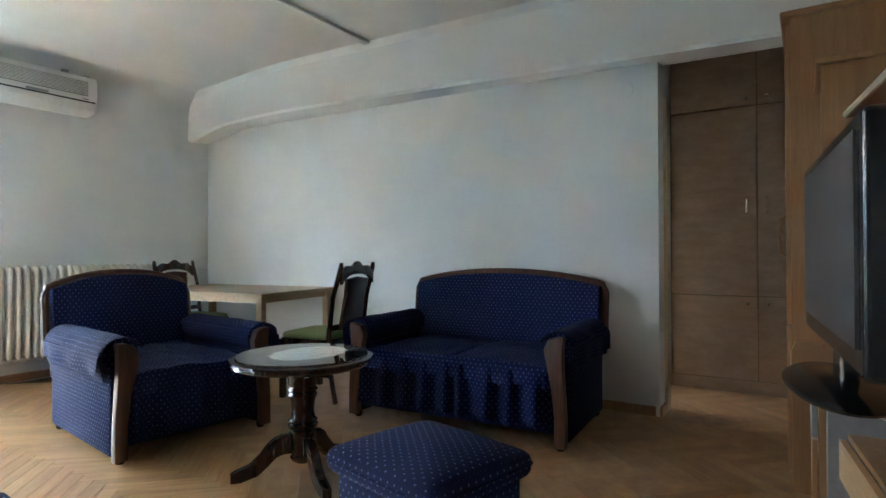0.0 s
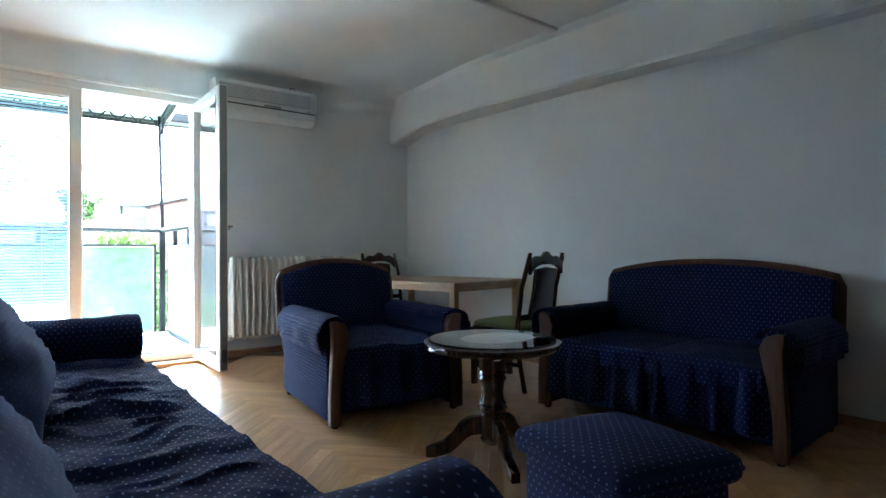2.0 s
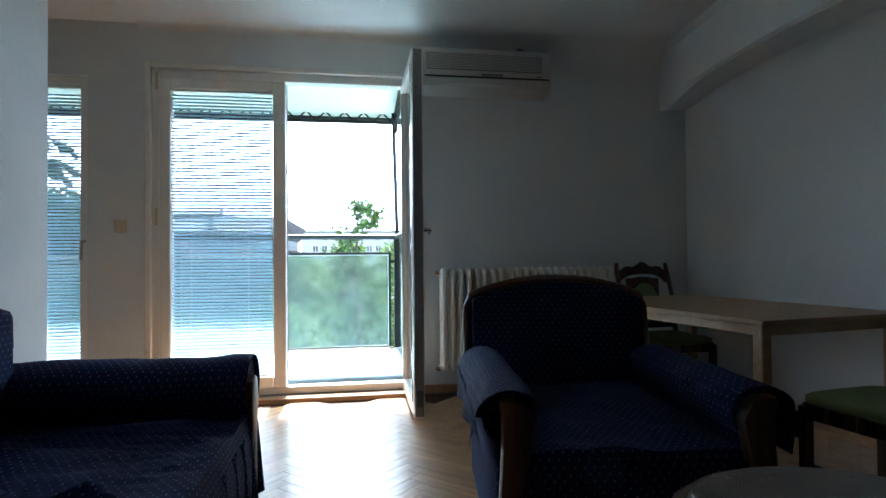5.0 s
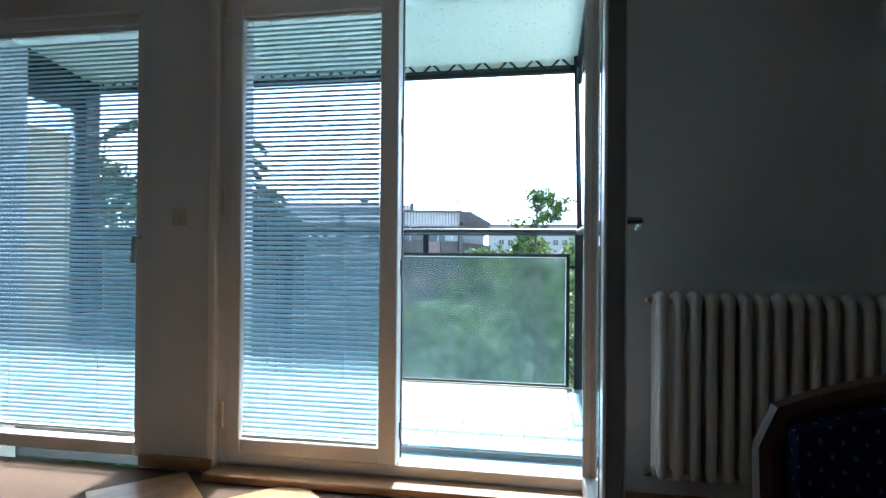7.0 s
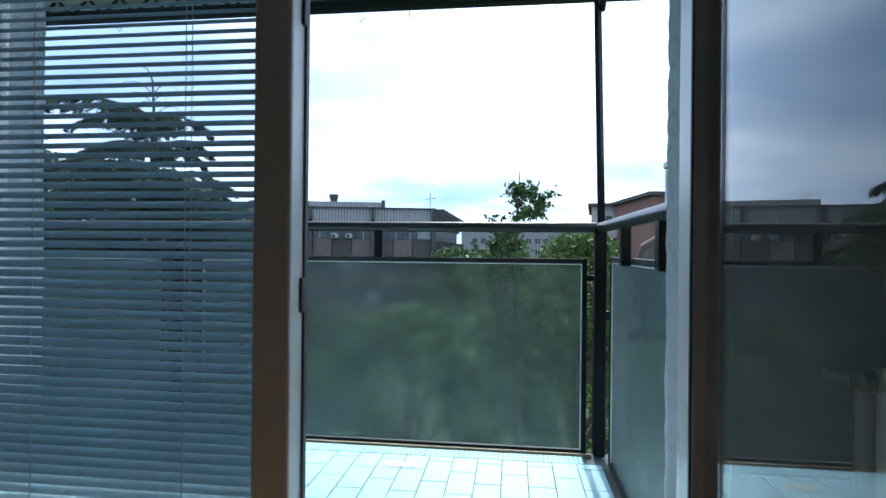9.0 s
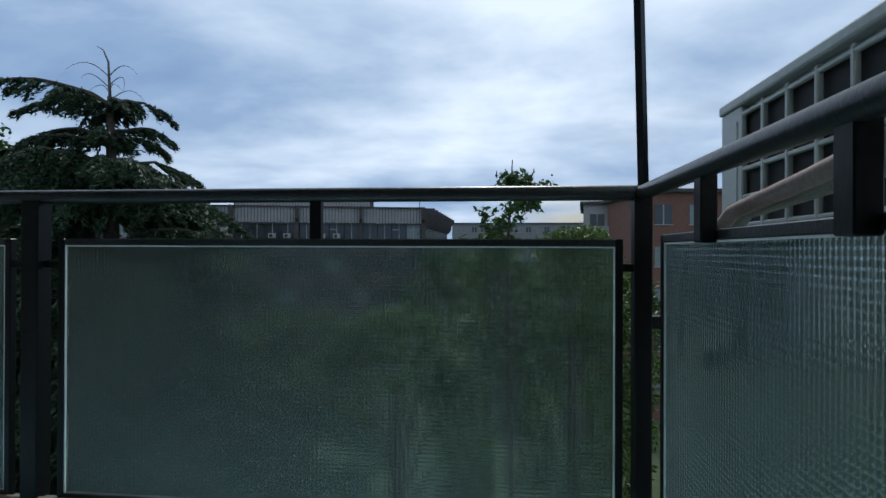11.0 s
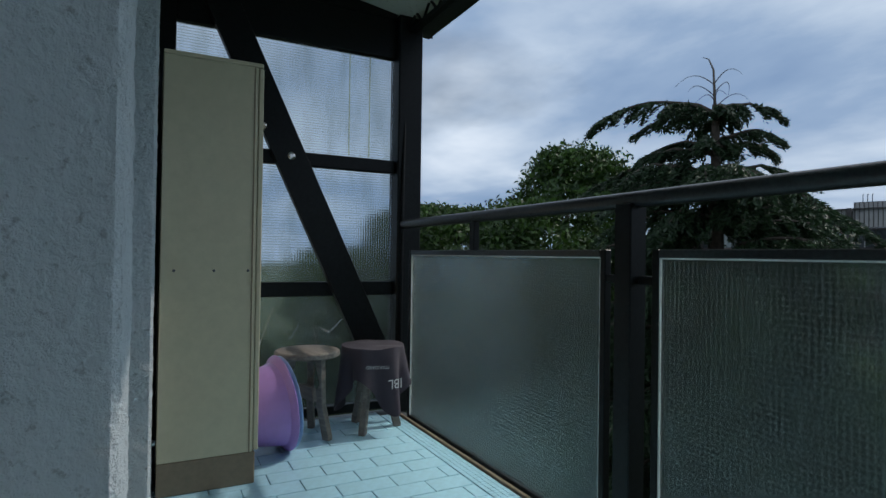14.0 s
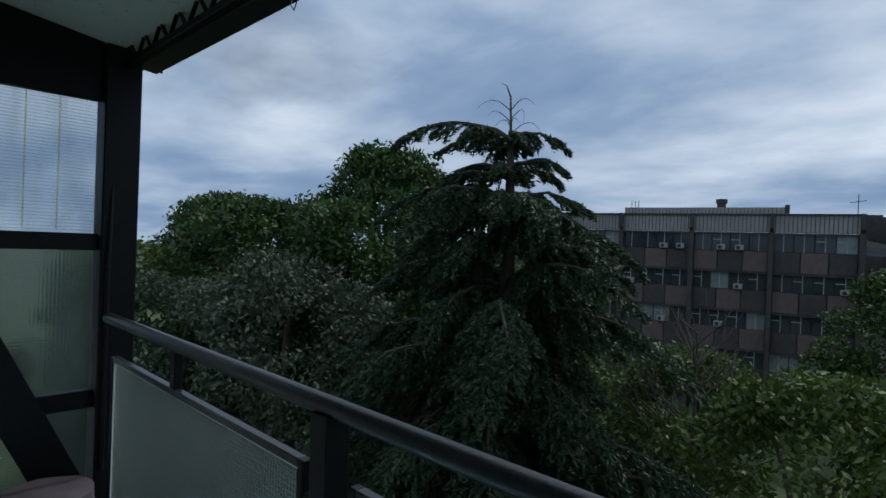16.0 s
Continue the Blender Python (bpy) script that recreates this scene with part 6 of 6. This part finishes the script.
def cedar(x, y, top):
    """A deodar: level tiers of drooping boughs round a straight trunk, with a dead leader."""
    rng = np.random.default_rng(21)
    ob = thing("cedar", "dark deodar cedar with drooping tiers and a dead top", "tree", pose(x, y, GZ))
    hgt = top - GZ
    part("trunk", tube([(0, 0, -0.1), (0.05, 0, hgt * 0.5), (0, 0.05, hgt - 2.2), (0, 0, hgt - 0.9)], [0.42, 0.28, 0.10, 0.05], 10), M_BARK, ob, "dark straight trunk", True)
    dead = tube([(0, 0, hgt - 0.9), (-0.05, 0.02, hgt - 0.25), (-0.16, 0.03, hgt - 0.02), (-0.30, 0.05, hgt + 0.06)], [0.028, 0.018, 0.011, 0.005], 6)
    for a, z, l in ((0.4, 0.72, 0.5), (2.6, 0.6, 0.5), (4.0, 0.5, 0.45), (5.4, 0.66, 0.42), (1.5, 0.42, 0.55), (3.3, 0.3, 0.6), (0.0, 0.25, 0.4)):
        p0 = (0, 0, hgt - 0.25 - z)
        bend = [(l * 1.15 * q * math.cos(a + 0.35 * q * q), l * 1.15 * q * math.sin(a + 0.35 * q * q), p0[2] + 0.52 * l * math.sin(2.2 * q) - 0.30 * l * q ** 3) for q in [k / 7 for k in range(8)]]
        twig = tube(bend, [0.011 - 0.0012 * k for k in range(8)], 5)
        part("dead_twig", twig, M_DEADWOOD, ob)
    part("dead_leader", dead, M_DEADWOOD, ob, "bare curled dry twigs", True)
    boughs, pts, ways = bmesh.new(), [], []
    n, turn = 165, 0.0
    crown_boughs = [(0.78, 3.68, 2.25), (0.86, 3.25, 1.5), (0.84, 4.3, 1.1), (0.80, 0.54, 1.5), (0.84, 1.5, 0.8), (0.80, 5.6, 0.7), (0.92, 2.3, 1.1),
                    (1.36, 0.35, 1.45), (1.42, 3.45, 1.35), (1.46, 5.0, 0.9), (1.32, 1.8, 1.1), (1.52, 0.8, 1.4), (1.56, 3.95, 1.4),
                    (1.92, 3.6, 2.4), (1.95, 0.5, 2.0), (2.0, 5.1, 1.6), (2.1, 2.0, 1.7), (2.0, 4.3, 1.9), (2.1, 6.0, 1.8), (2.15, 2.9, 2.2), (1.96, 1.2, 1.7)]
    for k in range(n):
        if k < len(crown_boughs):
            depth, turn, L = crown_boughs[k]
            depth += 0.24
            if math.cos(turn - 0.54) > 0.3:
                L *= 0.74
            rise, sag = rng.uniform(0.16, 0.30), rng.uniform(0.20, 0.36)
        else:
            depth = 2.35 + 9.0 * ((k - len(crown_boughs)) / (n - len(crown_boughs)))
            depth = 0.5 * depth + 0.5 * (1.0 + round((depth - 1.0) / 0.7) * 0.7) + rng.normal() * 0.09
            turn += 2.4 + rng.normal() * 0.5
            L = (0.80 + 0.95 * depth ** 0.62 + 0.10 * max(0.0, depth - 3.5)) * rng.uniform(0.5, 1.08)
            rise = rng.uniform(0.05, 0.34)
            sag = rng.uniform(0.22, 0.42)
        z = hgt - depth
        path = []
        for i in range(9):
            s = i / 8
            path.append((L * s * math.cos(turn + 0.2 * s), L * s * math.sin(turn + 0.2 * s), z + rng.normal() * 0.02 + rise * L * math.sin(s * math.pi * 0.7) * 0.7 - sag * L * s ** 3))
        tube(path, [0.04 * (1 - 0.88 * i / 8) + 0.004 for i in range(9)], 5, boughs)
        pp = np.array(path)
        # fronds: side twigs that sweep outwards and hang, set with fine needles
        for q in range(int(14 + 15 * L)):
            s = rng.uniform(0.06, 1.0)
            i0 = min(int(s * 8), 7)
            c0 = pp[i0] * (1 - (s * 8 - i0)) + pp[i0 + 1] * (s * 8 - i0)
            side = 1 if q % 2 else -1
            fl = (0.34 * L * (1 - s) ** 0.8 * rng.uniform(0.4, 1.15) + 0.16)
            fa = turn + 0.2 * s + side * rng.uniform(0.35, 0.95)
            if depth < 2.0:
                fl *= 0.72
            m_ = int(150 * fl) + 18
            w = rng.uniform(0, 1, size=m_) ** 0.85
            c = np.empty((m_, 3))
            c[:, 0] = c0[0] + fl * w * math.cos(fa)
            c[:, 1] = c0[1] + fl * w * math.sin(fa)
            c[:, 2] = c0[2] - 0.72 * fl * w ** 1.8 - rng.uniform(0, 0.07, size=m_) * (0.4 + w)
            c[:, :2] += rng.normal(size=(m_, 2)) * 0.022
            pts.append(c)
            d = np.tile(np.array((math.cos(fa), math.sin(fa), -0.45)), (m_, 1)) + rng.normal(size=(m_, 3)) * 0.5
            ways.append(d / np.linalg.norm(d, axis=1)[:, None])
    tagged(part("bough", boughs, M_BARK, ob, "spreading boughs", True), kind="stuff")
    p = np.concatenate(pts)
    a = np.concatenate(ways)
    b = np.cross(a, rng.normal(size=a.shape))
    b /= np.linalg.norm(b, axis=1)[:, None]
    sz = 0.056 * rng.uniform(0.6, 1.4, size=(len(p), 1))
    v = np.stack([p - a * sz, p + b * sz * 0.23, p + a * sz, p - b * sz * 0.23], axis=1).reshape(-1, 3)
    f = np.arange(4 * len(p)).reshape(-1, 4)
    tagged(raw_mesh("needles", v, f, M_CEDAR, ob), kind="stuff")
    return ob


cedar(-6.05, 14.8, 4.75)

# bare tree among the leafy ones
rng = np.random.default_rng(5)
bare = thing("bare_tree", "leafless grey tree with fine twigs", "tree", pose(-4.2, 19.3, GZ))
tw = tube([(0, 0, -0.1), (0.1, 0, 6.0), (0.05, 0.1, 10.6)], [0.16, 0.09, 0.012], 7)
for i in range(70):
    z0 = rng.uniform(6.0, 10.4)
    a, l = rng.uniform(0, 6.28), rng.uniform(0.5, 1.5) * (11.2 - z0) ** 0.4
    p1 = (l * 0.5 * math.cos(a), l * 0.5 * math.sin(a), z0 + l * 0.45)
    p2 = (l * 0.8 * math.cos(a + 0.3), l * 0.8 * math.sin(a + 0.3), z0 + l * 1.05)
    tube([(0.07, 0.05, z0), p1, p2], [0.02, 0.012, 0.004], 4, tw)
    tube([p1, (p1[0] + 0.3 * math.cos(a - 0.8), p1[1] + 0.3 * math.sin(a - 0.8), p1[2] + 0.45)], [0.009, 0.003], 4, tw)
tagged(part("twig", tw, M_DEADWOOD, bare), kind="stuff")

# ---- balcony tiles, each a piece ----
tile_me = None
tw_, tl_ = 0.121, 0.242
rng = random.Random(2)
col = 0
x = BX0 + 0.02
while x + tw_ < BX1 + 0.01:
    y = WO + 0.016 - (tl_ / 2 if col % 2 else 0)
    while y < 7.055:
        y0, y1 = max(y, WO + 0.014), min(y + tl_, 7.058)
        if y1 - y0 > 0.03:
            full = abs((y1 - y0) - tl_) < 1e-4
            if full and tile_me is not None:
                o = new("tile", tile_me)
            else:
                b = box((-tw_ / 2 + 0.002, -(y1 - y0) / 2 + 0.002, -0.012), (tw_ / 2 - 0.002, (y1 - y0) / 2 - 0.002, 0.0), 0.0015)
                o = part("tile", b, M_TILE)
                if full:
                    tile_me = o.data
            o.parent = bpy.data.objects["balcony_slab"]
            o.matrix_basis = pose(x + tw_ / 2, (y0 + y1) / 2, BZ + rng.uniform(-0.0006, 0.0006), rng.uniform(-0.15, 0.15), rng.uniform(-0.15, 0.15), 0)
        y += tl_
    x += tw_
    col += 1

# ---- herringbone parquet: staves on the walked stretch singly, the rest joined ----
SW, SL = 0.07, 0.42
stave_me = part("stave", box((0.0006, 0.0006, -0.012), (SL - 0.0006, SW - 0.0006, 0.0), 0.0008), M_PARQUET)
me = stave_me.data
bpy.data.objects.remove(stave_me)
places = []
n = int(SL / SW)
r2 = math.sqrt(0.5)
for j in range(-70, 130):
    for i in range(-14, 14):
        for u, v_, ang in ((j * SW + i * SL, j * SW - i * SL, 0.0), (j * SW + i * SL + SL + SW, j * SW - i * SL + SW - SL, 90.0)):
            places.append(((u - v_) * r2, (u + v_) * r2, ang + 45.0))
near, far = [], []
for px, py, ang in places:
    c = math.radians(ang)
    mx, my = px + SL / 2 * math.cos(c), py + SL / 2 * math.sin(c)
    ex, ey = px + SL * math.cos(c), py + SL * math.sin(c)
    if min(px, ex) < -0.62 or mx > 5.15 or min(py, ey) < -0.80 or max(py, ey) > W - 0.0 or (mx < -0.1 and my < 3.9):
        continue
    (near if 0.45 < mx < 2.2 and 2.1 < my < 5.4 and len(near) < 300 else far).append((px, py, ang))
for px, py, ang in near:
    o = new("stave", me)
    o.parent = floor
    o.matrix_basis = pose(px, py, 0.0, 0, 0, ang)
vs, fs = [], []
tv_ = [tuple(v.co) for v in me.vertices]
tf_ = [tuple(p.vertices) for p in me.polygons]
for px, py, ang in far:
    c, s = math.cos(math.radians(ang)), math.sin(math.radians(ang))
    k = len(vs)
    vs += [(px + c * a - s * b, py + s * a + c * b, z) for a, b, z in tv_]
    fs += [tuple(i + k for i in p) for p in tf_]
rest = bpy.data.meshes.new("staves")
rest.from_pydata(vs, [], fs)
m_ = Nodes("oak_parquet_joined")
geo = m_.n.new("ShaderNodeNewGeometry")
f1 = m_.noise(9.0, 5, rough=0.65)
c_ = m_.mix(m_.ramp(f1, 0.3, 0.7), (0.36, 0.18, 0.08), (0.55, 0.32, 0.155))
hsv = m_.n.new("ShaderNodeHueSaturation")
m_.l.new(m_.math("ADD", m_.math("MULTIPLY", geo.outputs["Random Per Island"], 0.3), 0.83), hsv.inputs["Value"])
m_.l.new(c_, hsv.inputs["Color"])
m_.b.inputs["Coat Weight"].default_value = 0.25
m_.b.inputs["Coat Roughness"].default_value = 0.15
rest.materials.append(m_.put(hsv.outputs[0], m_.math("ADD", m_.math("MULTIPLY", f1, 0.15), 0.25)))
rest_ob = new("staves", rest)
rest_ob.parent = floor
tagged(rest_ob, "oak herringbone staves", kind="stuff")
